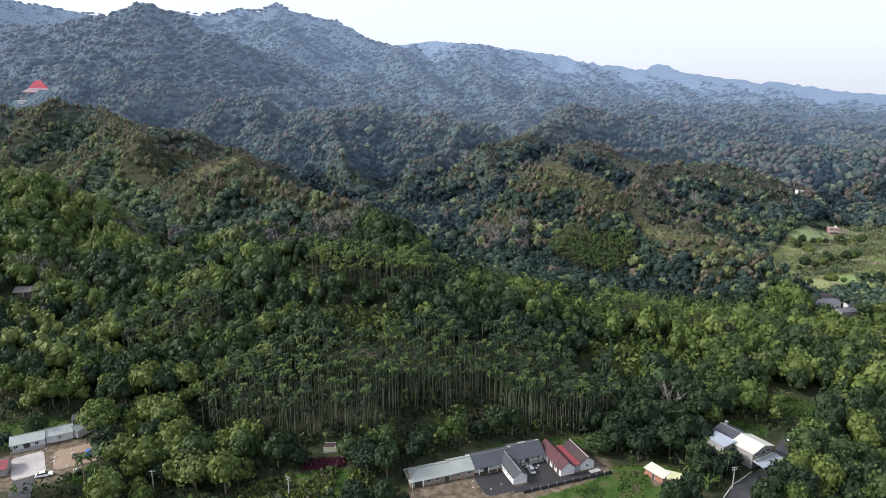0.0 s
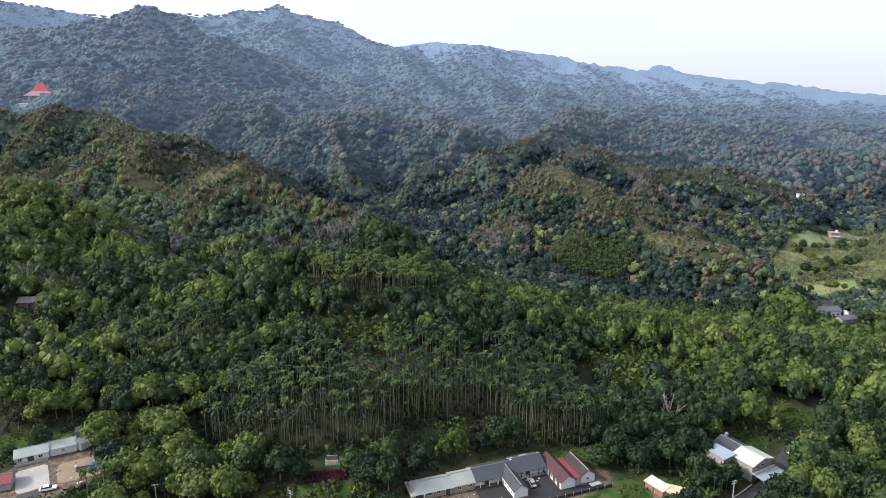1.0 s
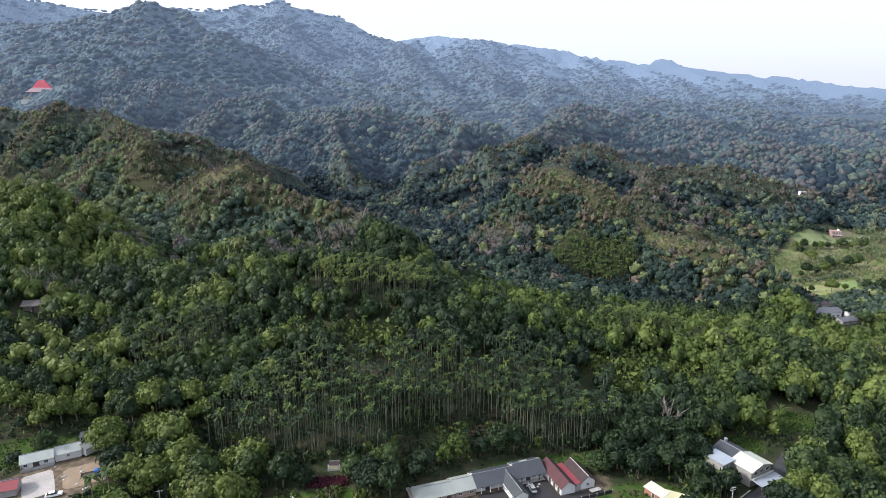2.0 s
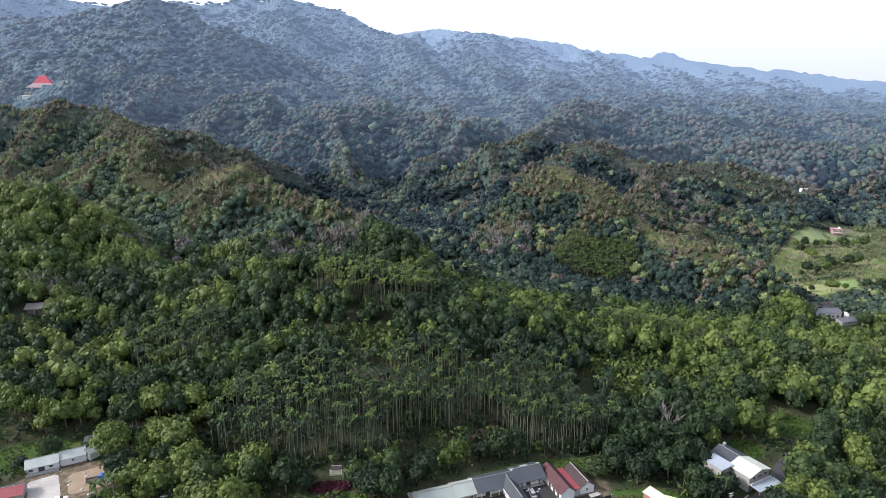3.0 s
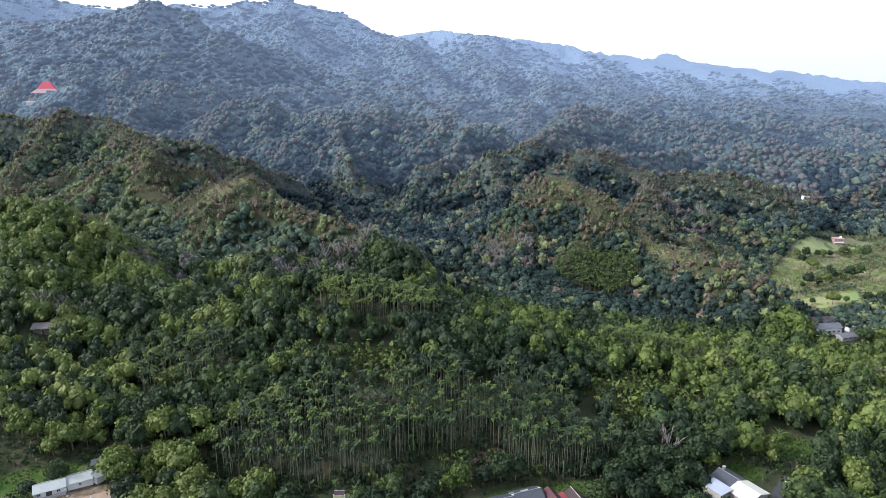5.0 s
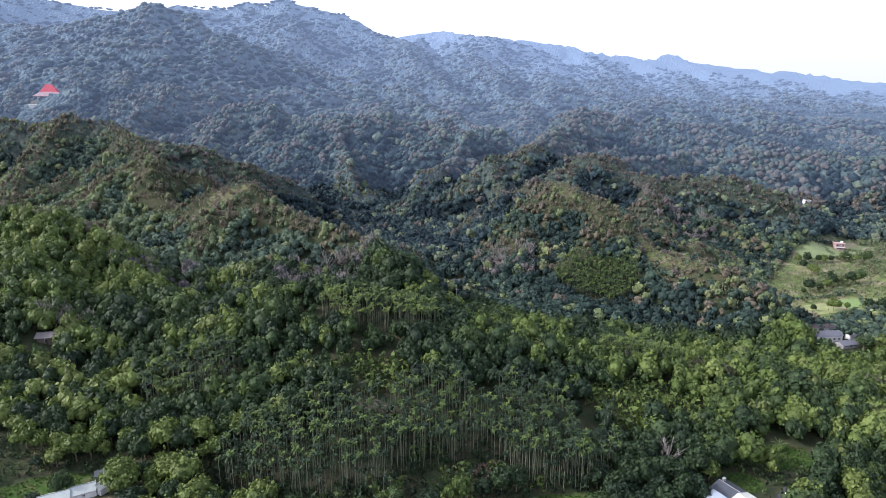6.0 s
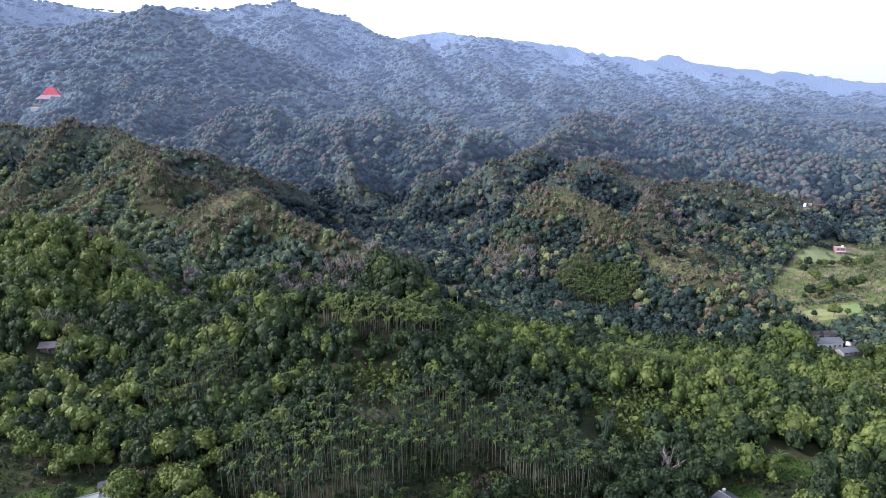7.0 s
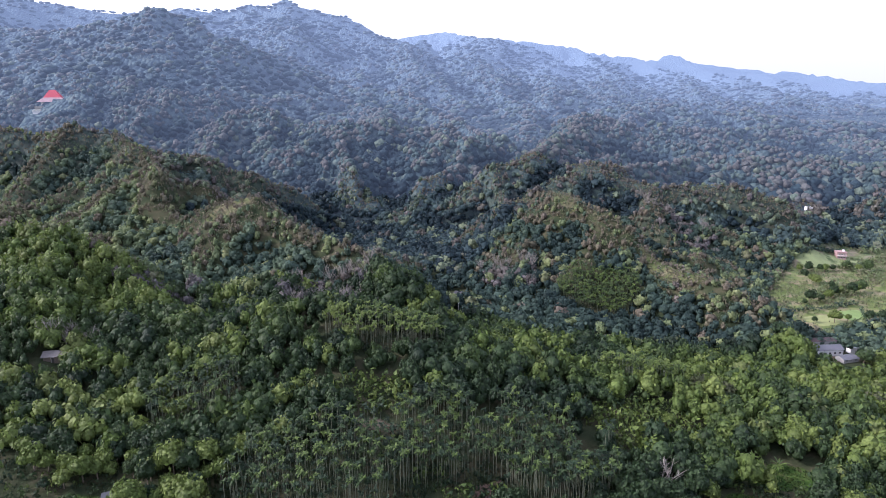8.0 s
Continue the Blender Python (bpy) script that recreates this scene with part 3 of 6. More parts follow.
def forest_tint(x, y, rng, wild):
    """The tone of a tree: mostly dark green, with stands of yellow-green and olive, shifted by region and relief."""
    n = smooth_noise(x, y, 38, 21) * 0.5 + smooth_noise(x, y, 13, 22) * 0.35 + rng.normal(size=len(x)) * np.where(y < 330, 0.24, np.where(y < 720, 0.13, 0.10)) * np.clip(0.8 + 0.6 * wild, 0.2, 1.8)
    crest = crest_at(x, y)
    # crests lighter, gullies darker: change of growth, and relief shading put into the tint
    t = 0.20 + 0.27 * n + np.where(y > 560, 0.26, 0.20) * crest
    front = np.clip((530 - y) / 180, 0, 1) * np.clip((-x - 60) / 60, 0, 1)
    right = np.maximum(np.clip((290 - y) / 60, 0, 1) * np.clip((x - 60) / 50, 0, 1), np.clip((x - 170) / 60, 0, 1) * np.clip((720 - y) / 100, 0, 1))
    t = t + 0.15 * front + 0.11 * right + 0.10 * np.clip((-x - 140) / 40, 0, 1) * np.clip((y - 250) / 30, 0, 1) * np.clip((600 - y) / 40, 0, 1)
    t = t + 0.13 * np.clip((x - 85) / 30, 0, 1) * np.clip((y - 232) / 15, 0, 1) * np.clip((330 - y) / 25, 0, 1)
    t = t + 0.16 * np.clip((-x - 180) / 30, 0, 1) * np.clip((y - 340) / 20, 0, 1) * np.clip((720 - y) / 30, 0, 1)
    t = t + 0.19 * np.clip((x - 5) / 20, 0, 1) * np.clip((y - 245) / 20, 0, 1) * np.clip((335 - y) / 15, 0, 1)
    t = t - 0.08 * np.clip((x - 10) / 20, 0, 1) * np.clip((210 - x) / 20, 0, 1) * np.clip((y - 330) / 20, 0, 1) * np.clip((610 - y) / 30, 0, 1)
    stand = smooth_noise(x, y, 30, 23) > 0.12
    share = np.where(y < 340, 0.07 + 0.30 * stand * np.maximum(front, 0.35), np.where(y < 720, 0.035 + 0.12 * stand, 0.03 + 0.05 * stand))
    bright = rng.uniform(size=len(x)) < (share + 0.05 * right) * np.clip(1.0 + wild, 0, 2.2)
    t = np.where(bright, rng.uniform(0.54, 0.75, len(x)), t)
    dry = rng.uniform(size=len(x)) < 0.02 + 0.04 * (smooth_noise(x, y, 75, 25) > 0.35) + np.where(y < 640, 1.15, 0.85) * np.clip(crest - 0.25, 0, 0.5)
    dry |= (y > 450) & (smooth_noise(x, y, 85, 26) + 0.5 * crest > 0.42) & (rng.uniform(size=len(x)) < 0.5)
    t = np.where(dry & ~bright & (y > 330), np.clip(rng.normal(0.84, 0.04, len(x)), 0.78, 0.96), t)
    leafless = (inside([(-68, 318, 30, 22, 0), (40, 425, 24, 18, 0), (205, 560, 46, 30, 0), (-160, 318, 26, 14, 20)], x, y) > 0) & (rng.uniform(size=len(x)) < 0.3)
    t = np.where(leafless, rng.uniform(0.94, 1.0, len(x)), t)
    return np.clip(t, 0.0, 1.0)


rng = np.random.default_rng(7)
NEAR_SHAPES = [crown_shape(rng, 120, rng.integers(5, 7), 0.135, tall, core=0.86) for tall in (0.8, 1.0, 1.0, 1.2, 0.9, 1.1)]
MID_SHAPES = [crown_shape(rng, 26, 2, 0.19, tall, tilt=0.5, lump=0.25, core=0.9) for tall in (0.9, 1.0, 1.2, 1.4, 1.0, 1.2)]
FAR_SHAPES = [crown_shape(rng, 3, 1, 0.25, tall, tilt=0.35, lump=0.28) for tall in (0.8, 0.9, 1.0, 1.1)]
DIM_SHAPES = [crown_shape(rng, 0, 1, 0.25, tall, tilt=0.3, lump=0.30) for tall in (0.8, 0.9, 1.0, 1.15)]
SCRUB_SHAPES = [crown_shape(rng, 13, 3, 0.28, tall, solid=False, droop=-0.8, tilt=0.3) for tall in (1.0, 1.2, 1.4)]
TUFT_SHAPES = [crown_shape(rng, 16, 4, 0.42, tall, solid=False, droop=-0.4) for tall in (1.0, 1.3)]


def open_ground(x, y, grow):
    return ((inside(VALLEY, x, y) > 0.05) & (inside(COPSES, x, y) < 0)) | (inside(GRASS, x, y, grow) > 0) | (inside(FIELDS, x, y, grow) > 0) | (inside(YARDS, x, y, grow) > 0) | (inside(OPEN, x, y, grow) > 0)


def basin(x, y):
    """Where the basin woods behind the front hills grow, with haze put into their leaf tones."""
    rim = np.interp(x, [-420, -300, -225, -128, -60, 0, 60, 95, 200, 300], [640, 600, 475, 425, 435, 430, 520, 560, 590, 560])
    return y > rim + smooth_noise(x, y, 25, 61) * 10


def belt(name, label, y0, y1, gap, shapes, mat, size, tall, scrub=True, side=None):
    x, y, z = scatter(rng, y0, y1, gap)
    keep = ~open_ground(x, y, 1.5)
    if side is not None:
        keep &= (basin(x, y) == side) & (crest_at(x, y) + 0.4 * smooth_noise(x, y, 16, 81) < rng.uniform(0.7, 1.5, len(x)))
    if scrub:
        keep &= (inside(GROVES, x, y) < 0.05) & (inside(SCRUB, x, y) < 0.15)
    x, y, z = x[keep], y[keep], z[keep]
    wild = rng.normal(size=len(x))
    grow = np.clip(np.exp((0.34 if y0 < 700 else 0.30) * wild), 0.45, np.where(y < 330, 1.35, 1.6)) * (1 + 0.2 * smooth_noise(x, y, 30, 31))
    grow = grow * (1 - np.where(y < 720, 0.5, 0.3) * np.clip(crest_at(x, y), 0, 1))
    r = gap * size * grow
    h = gap * size * tall * grow ** 0.6 * rng.uniform(0.9, 1.12, len(x))
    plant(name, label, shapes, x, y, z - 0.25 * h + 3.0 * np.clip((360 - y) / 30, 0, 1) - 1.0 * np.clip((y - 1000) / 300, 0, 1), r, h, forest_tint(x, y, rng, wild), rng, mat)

# ---- the forest beyond single trees ----
belt("foothill_forest", "dense mixed green broadleaf forest on the foothill", 206, 330, 5.6, NEAR_SHAPES, LEAVES, 0.82, 1.45)
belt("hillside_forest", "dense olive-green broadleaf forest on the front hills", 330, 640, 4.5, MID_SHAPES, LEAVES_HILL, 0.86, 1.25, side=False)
belt("basin_forest", "blue-green forest with haze-toned leaves in the basin behind the hills", 425, 720, 5.8, MID_SHAPES, LEAVES_COOL, 0.84, 1.2, side=True)
belt("middle_hill_forest", "blue-green forest on the hills farther back, hazed in its colour", 720, 1150, 6.6, FAR_SHAPES, LEAVES_FAR, 0.84, 1.05)
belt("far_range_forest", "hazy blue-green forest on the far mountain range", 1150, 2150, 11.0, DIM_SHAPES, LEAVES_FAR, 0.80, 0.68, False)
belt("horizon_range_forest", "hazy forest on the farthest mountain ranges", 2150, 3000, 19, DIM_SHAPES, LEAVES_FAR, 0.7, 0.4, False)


def scrub_belt():
    """Low reeds and scrub on the dry spurs, and bushes scattered over fields and clearings."""
    x, y, z = scatter(rng, 165, 728, 3.0)
    s = np.where(y > 330, np.maximum(inside(SCRUB, x, y), crest_at(x, y) + 0.4 * smooth_noise(x, y, 16, 81) - 0.55), inside(SCRUB, x, y))
    keep = (s >= 0.15) & (inside(YARDS, x, y, 1) < 0) & (inside(GROVES, x, y) < 0.05)
    sparse = (inside(FIELDS, x, y) > 0) | (inside(GRASS, x, y) > 0)
    valley = inside(VALLEY, x, y) > 0.05
    keep &= ~(sparse | valley) | (rng.uniform(size=len(x)) < np.where(sparse, 0.05, 0.5 + 0.5 * (smooth_noise(x, y, 26, 51) > 0.1)))
    x, y, z = x[keep], y[keep], z[keep]
    r = rng.uniform(1.2, 2.3, len(x)) * np.where((y > 190) & (y < 320), rng.uniform(0.9, 2.0, len(x)), 1.0)
    r = np.where(inside(VALLEY, x, y) > 0.05, r * rng.uniform(0.4, 1.0, len(x)) * (1 + 0.8 * (smooth_noise(x, y, 22, 57) > 0.35)), r)
    pale = inside([(-34, 234, 22, 16, 0), (72, 234, 40, 22, 0)], x, y) > 0
    tint = np.where(rng.uniform(size=len(x)) < np.where(y < 300, np.where(pale, 0.8, 0.55), 0.8), np.where(y < 300, rng.uniform(0.46, 0.70, len(x)), rng.uniform(0.74, 0.92, len(x))), rng.uniform(0.28, 0.5, len(x)))
    tint = np.where((inside(VALLEY, x, y) > 0.05) & (rng.uniform(size=len(x)) < 0.6), rng.uniform(0.50, 0.68, len(x)), np.where(inside(VALLEY, x, y) > 0.05, 0.76, tint))
    brown = (inside([(160, 418, 22, 40, 20), (-150, 408, 30, 14, 30)], x, y) > 0.1) & (rng.uniform(size=len(x)) < 0.75)
    tint = np.where(brown, rng.uniform(0.80, 0.94, len(x)), tint)
    for name, label, pick, mat in (("dry_scrub", "olive and brown reeds and low scrub on dry spurs", y > 320, LEAVES_HILL), ("foothill_scrub", "olive-green bushes on the foothill clearings", y <= 320, LEAVES)):
        plant(name, label, SCRUB_SHAPES, x[pick], y[pick], z[pick] - 0.5, r[pick], r[pick] * 1.1, tint[pick], rng, mat)


scrub_belt()


def village_undergrowth():
    """Bushes that fill the gaps between the trees nearest to the village."""
    x, y, z = scatter(rng, 147, 212, 2.7)
    keep = ~open_ground(x, y, 0.3) & ((inside(GROVES, x, y) < 0.45) | (inside(CLEAR_BUSH, x, y) > 0.0))
    x, y, z = x[keep], y[keep], z[keep]
    r = rng.uniform(0.9, 2.1, len(x)) * np.where(inside(GROVES, x, y) > 0.05, rng.uniform(0.9, 1.7, len(x)), 1.0)
    tint = np.where(rng.uniform(size=len(x)) < 0.2, rng.uniform(0.4, 0.6, len(x)), rng.uniform(0.05, 0.35, len(x)))
    plant("village_undergrowth", "dark green bushes filling gaps between trees", SCRUB_SHAPES, x, y, z - 0.3, r, r * 1.2, tint, rng, LEAVES)


village_undergrowth()


def grass_tufts():
    """Tufts of long grass on the clearings."""
    x, y, z = scatter(rng, 147, 260, 1.05)
    keep = (inside(GRASS, x, y) > 0) & (inside(YARDS, x, y, 0.5) < 0) & (smooth_noise(x, y, 6, 71) > -0.35)
    x, y, z = x[keep], y[keep], z[keep]
    r = rng.uniform(0.22, 0.5, len(x))
    reeds = inside([(-40, 158, 20, 6, 8)], x, y) > 0
    r = np.where(reeds, r * 2.2, r)
    tint = np.where(reeds, rng.uniform(0.5, 0.86, len(x)), rng.uniform(0.34, 0.6, len(x)))
    tagged(plant("long_grass", "tufts of long green grass on the clearings", TUFT_SHAPES, x, y, z - 0.1, r, r * 1.1, tint, rng, LEAVES), category="grass")


grass_tufts()

# ---- single trees ----
def part(name, data, mat, parent=None, label=""):
    """Links a bmesh or a mesh as ONE mesh object under a thing or a part."""
    if isinstance(data, bmesh.types.BMesh):
        mesh = bpy.data.meshes.new(name)
        data.to_mesh(mesh)
        data.free()
    else:
        mesh = data
    if mat and not mesh.materials:
        mesh.materials.append(mat)
    ob = new(name, mesh)
    ob.parent = parent
    return tagged(ob, label)


def tube(bm, points, radii, sides=6):
    """A tapered tube through points."""
    rings = []
    for i, p in enumerate(points):
        a, b = Vector(points[max(i - 1, 0)]), Vector(points[min(i + 1, len(points) - 1)])
        q = (b - a).to_track_quat("Z", "Y")
        rings.append([bm.verts.new(Vector(p) + q @ Vector((math.cos(k * 2 * math.pi / sides) * radii[i], math.sin(k * 2 * math.pi / sides) * radii[i], 0))) for k in range(sides)])
    for r, s in zip(rings, rings[1:]):
        for k in range(sides):
            bm.faces.new((r[k], r[(k + 1) % sides], s[(k + 1) % sides], s[k]))
    bm.faces.new(rings[-1])


def array_mesh(name, verts, quads, tris, tint, mat):
    mesh = bpy.data.meshes.new(name)
    fill_mesh(mesh, verts, *(f for f in (quads, tris) if len(f)))
    mesh.attributes.new("tint", "FLOAT", "POINT").data.foreach_set("value", np.full(len(verts), tint, np.float32))
    mesh.materials.append(mat)
    return mesh


def broadleaf_tree(seed, radius, height, tint, label, leaves=440, leaf=0.112):
    """A tree with a forked trunk and a lobed crown of leaf clumps; its base is at the origin."""
    r = np.random.default_rng(seed)
    tree = tagged(new("broadleaf_tree"), label, "tree", "broadleaf trees of the foothill")
    bm = bmesh.new()
    fork = height * 0.38
    tube(bm, [(0, 0, -0.6), (0.1, 0, fork * 0.5), (0, 0.15, fork)], [0.30, 0.22, 0.17])
    for k in range(5):
        a = k * 1.257 + r.uniform(-0.3, 0.3)
        tip = (math.cos(a) * radius * 0.55, math.sin(a) * radius * 0.55, height * r.uniform(0.62, 0.8))
        tube(bm, [(0, 0.1, fork * 0.9), (tip[0] * 0.5, tip[1] * 0.5, (fork + tip[2]) / 2), tip], [0.14, 0.09, 0.04], 5)
    part("trunk", bm, BARK, tree)
    v, q, f = crown_shape(r, leaves, 9, leaf, 1.0, core=0.88)
    low = height * 0.28
    v = v * np.array([radius, radius, (height - low) / 1.5]) + np.array([0, 0, low])
    part("crown", array_mesh("crown", v, q, f, tint, LEAVES), None, tree)
    return tree


KINDS = [
    (3.7, 10.0, 0.16, "dark green broadleaf tree with a dense round crown"),
    (4.4, 12.5, 0.27, "tall green broadleaf tree with a lobed crown"),
    (3.3, 8.6, 0.36, "mid green bushy broadleaf tree on the slope"),
    (4.9, 11.0, 0.42, "wide green broadleaf tree with an uneven crown"),
    (3.7, 9.6, 0.60, "yellow-green broadleaf tree in fresh leaf"),
    (4.6, 12.0, 0.66, "large bright yellow-green tree with billowing crown"),
    (3.3, 9.0, 0.52, "olive-green tree with a thin uneven crown"),
    (2.7, 5.6, 0.16, "low dark green shrubby tree beside taller ones"),
]
PATTERNS = [broadleaf_tree(100 + i, *k) for i, k in enumerate(KINDS)]


def plant_single_trees():
    """The trees nearest to the village, each one a thing."""
    r = np.random.default_rng(11)
    count = 0
    for iy in range(11):
        for ix in range(-34, 38):
            y = 149 + iy * 5.6 + r.uniform(-2, 2)
            x = ix * 5.6 + r.uniform(-2, 2)
            pick, size = r.uniform(), r.uniform(0.75, 1.25)
            if abs(x) > 0.76 * y + 8 or y > 206 or count >= 300:
                continue
            if open_ground(np.array(x), np.array(y), 1.2) or inside(GROVES, np.array(x), np.array(y)) > 0.03 or inside(CLEAR_BUSH, np.array(x), np.array(y)) > 0.1:
                continue
            bright = 0.44 if x < -55 else 0.18 if x < 55 else 0.10
            if pick < bright:
                kind = 4 if pick < bright * 0.6 else 5
            elif pick < bright + 0.07:
                kind = 6
            else:
                kind = (0, 1, 2, 3, 0, 1, 7)[int(pick * 997) % 7]
            if 40 < x < 90 and 166 < y < 206:
                kind = (0, 1, 7, 0)[int(pick * 997) % 4]
            place_tree(kind, x, y, size)
            count += 1


def place_tree(kind, x, y, size):
    ob = copy_thing(PATTERNS[kind], pose(x, y, float(land(x, y)), 0, 0, random.uniform(0, 360)))
    ob.scale = (size, size, size * random.uniform(0.9, 1.12))
    return ob


# ---- palms ----
def frond(length, rise, droop, width, steps):
    """One feathered palm leaf along +x as a folded, arching strip: verts and quads."""
    v, q = [], []
    for i in range(steps + 1):
        s = i / steps
        x, z = length * s * (1 - 0.18 * droop * s), length * (rise * s - droop * s * s)
        w = width * (0.25 + 0.75 * math.sin(math.pi * min(0.12 + s * 0.85, 1)))
        v += [(x, -w, z - w * 0.45), (x, 0, z), (x, w, z - w * 0.45)]
        if i:
            a = (i - 1) * 3
            q += [(a, a + 3, a + 4, a + 1), (a + 1, a + 4, a + 5, a + 2)]
    return np.array(v), np.array(q)


def palm_head(rng_, fronds, length, steps, width):
    vs, qs, at = [], [], 0
    for k in range(fronds):
        a = k * 2.399 + rng_.uniform(-0.2, 0.2)
        v, q = frond(length * rng_.uniform(0.85, 1.1), rng_.uniform(0.6, 1.7), rng_.uniform(0.8, 1.4), width, steps)
        c, s = math.cos(a), math.sin(a)
        vs.append(np.stack([v[:, 0] * c - v[:, 1] * s, v[:, 0] * s + v[:, 1] * c, v[:, 2]], -1))
        qs.append(q + at)
        at += len(v)
    return np.concatenate(vs), np.concatenate(qs)


def areca_palm(seed, height):
    """A betel palm: a straight pale ringed stem, a green crownshaft and a small head of fronds."""
    r = np.random.default_rng(seed)
    palm = tagged(new("areca_palm"), "slender areca palm with pale straight stem in a grove", "palm tree", "areca palms of the grove")
    bm = bmesh.new()
    tube(bm, [(0, 0, -0.4), (0.05, 0.03, height * 0.5), (0, 0, height)], [0.11, 0.09, 0.075], 6)
    part("stem", bm, PALE_BARK, palm)
    bm = bmesh.new()
    tube(bm, [(0, 0, height), (0, 0, height + 0.5), (0, 0, height + 1.0)], [0.085, 0.11, 0.05], 6)
    part("crownshaft", bm, SHAFT, palm)
    v, q = palm_head(r, 11, 1.75, 4, 0.32)
    part("fronds", array_mesh("fronds", v + np.array([0, 0, height + 0.85]), q, np.zeros((0, 3), int), (0.10, 0.36, 0.20, 0.50)[seed % 4], LEAVES), None, palm)
    return palm


SHAFT = material("palm_crownshaft", (0.12, 0.20, 0.05), 0.6, grain=0.3)


def plant_groves():
    r = np.random.default_rng(5)
    patterns = [areca_palm(40 + i, h) for i, h in enumerate((9.8, 11.8, 13.4, 15.0))]
    xs, ys = np.meshgrid(np.arange(-140, 140, 1.9), np.arange(160, 425, 1.9))
    x, y = xs.reshape(-1) + r.uniform(-0.8, 0.8, xs.size), ys.reshape(-1) + r.uniform(-0.8, 0.8, xs.size)
    k = inside(GROVES, x, y)
    keep = (k + 0.22 * smooth_noise(x, y, 16, 45) > 0.03) & ~open_ground(x, y, 0.5) & (inside(CLEAR_BUSH, x, y) < 0) & (r.uniform(size=len(x)) < np.where(x < 8, 0.66, 0.85)) & (smooth_noise(x, y, 14, 41) > -0.55)
    x, y = x[keep], y[keep]
    z = land(x, y)
    order = np.argsort(y)
    for i in order[:300]:
        ob = copy_thing(patterns[r.integers(0, 4)], pose(x[i], y[i], z[i], r.uniform(-2, 2), r.uniform(-2, 2), r.uniform(0, 360)))
        s = r.uniform(0.85, 1.12) * (0.55 if x[i] > 60 else 1.0)
        ob.scale = (s, s, s)
    for p in patterns:
        for o in (*p.children, p):
            bpy.data.objects.remove(o)
    rest = order[300:]
    every_x, every_y = x, y
    x, y, z = x[rest], y[rest], z[rest]
    high = r.uniform(9.5, 15.0, len(x)) * np.where(y > 340, 0.55, 1.0)
    one = np.ones(len(x))
    heads = []
    for _ in range(4):
        v, q = palm_head(r, 10, 1.8, 2, 0.36)
        heads.append((v, q, np.zeros((0, 3), int)))
    tint = np.where(r.uniform(size=len(x)) < 0.38, r.uniform(0.38, 0.58, len(x)), r.uniform(0.08, 0.34, len(x)))
    tint = np.where((y > 252) & (y < 300), r.uniform(0.46, 0.70, len(x)), tint)
    tint = np.where(y > 340, r.uniform(0.34, 0.60, len(x)), tint)
    tagged(plant("areca_grove_crowns", "green feathery heads of a dense areca palm grove", heads, x, y, z + high, one, one, tint, r, LEAVES), category="palm grove")
    ring = np.array([(math.cos(a) * 0.068, math.sin(a) * 0.068, h) for h in (0.0, 1.0) for a in (0, 1.571, 3.142, 4.712)])
    sides = np.array([(i, (i + 1) % 4, (i + 1) % 4 + 4, i + 4) for i in range(4)])
    tagged(plant("areca_grove_stems", "pale thin straight stems of a dense areca palm grove", [(ring, sides, np.zeros((0, 3), int))], x, y, z - 0.3, one, high + 0.5, one, r, PALE_BARK), category="palm grove")
    # low growth between the stems, its tint darkened for the shade under the heads
    x, y = every_x, every_y
    n = len(x)
    bush = r.uniform(size=n) < 0.95
    x, y = x[bush] + r.uniform(-1, 1, bush.sum()), y[bush] + r.uniform(-1, 1, bush.sum())
    size = r.uniform(0.8, 2.0, len(x))
    plant("grove_undergrowth", "low dark green undergrowth between palm stems", SCRUB_SHAPES, x, y, land(x, y) - 0.4, size, size * 0.8, r.uniform(0.0, 0.15, len(x)), r, LEAVES)


plant_single_trees()
plant_groves()


def coconut_palm(x, y, height, length=3.4):
    r = np.random.default_rng(int(x * 10) & 255)
    palm = tagged(new("coconut_palm"), "coconut palm with arching green fronds beside the yard", "palm tree", "coconut palms by the yard")
    palm.location = (x, y, float(land(x, y)))
    bm = bmesh.new()
    tube(bm, [(0, 0, -0.4), (0.25, 0.1, height * 0.4), (0.2, 0.3, height)], [0.24, 0.17, 0.13], 8)
    part("trunk", bm, BARK, palm)
    for k in range(15):
        v, q = frond(length * r.uniform(0.85, 1.1), r.uniform(0.3, 1.2), r.uniform(0.7, 1.3), 0.42, 6)
        ob = part("frond", array_mesh("frond", v, q, np.zeros((0, 3), int), r.uniform(0.36, 0.56), LEAVES), None, palm)
        ob.location, ob.rotation_euler = (0.2, 0.3, height - 0.05), (0, 0, k * 2.399)
    return palm


def banana_plant(x, y, size):
    r = np.random.default_rng(int(abs(x) * 7) & 255)
    plant_ = tagged(new("banana_plant"), "clump of banana plants with broad pale green leaves", "banana plant", "banana plants")
    plant_.location = (x, y, float(land(x, y)))
    bm = bmesh.new()
    for k in range(3):
        tube(bm, [(0.4 * math.cos(k * 2), 0.4 * math.sin(k * 2), -0.3), (0.3 * math.cos(k * 2), 0.3 * math.sin(k * 2), size * 0.6)], [0.16, 0.10], 6)
    part("stems", bm, SHAFT, plant_)
    for k in range(16):
        v, q = frond(size * r.uniform(0.7, 1.05), r.uniform(0.5, 1.4), r.uniform(0.6, 1.2), 0.30, 5)
        ob = part("leaf", array_mesh("leaf", v, q, np.zeros((0, 3), int), r.uniform(0.42, 0.6), LEAVES), None, plant_)
        ob.location, ob.rotation_euler = (0.3 * math.cos(k), 0.3 * math.sin(k), size * 0.55), (0, 0, k * 2.399)
    return plant_


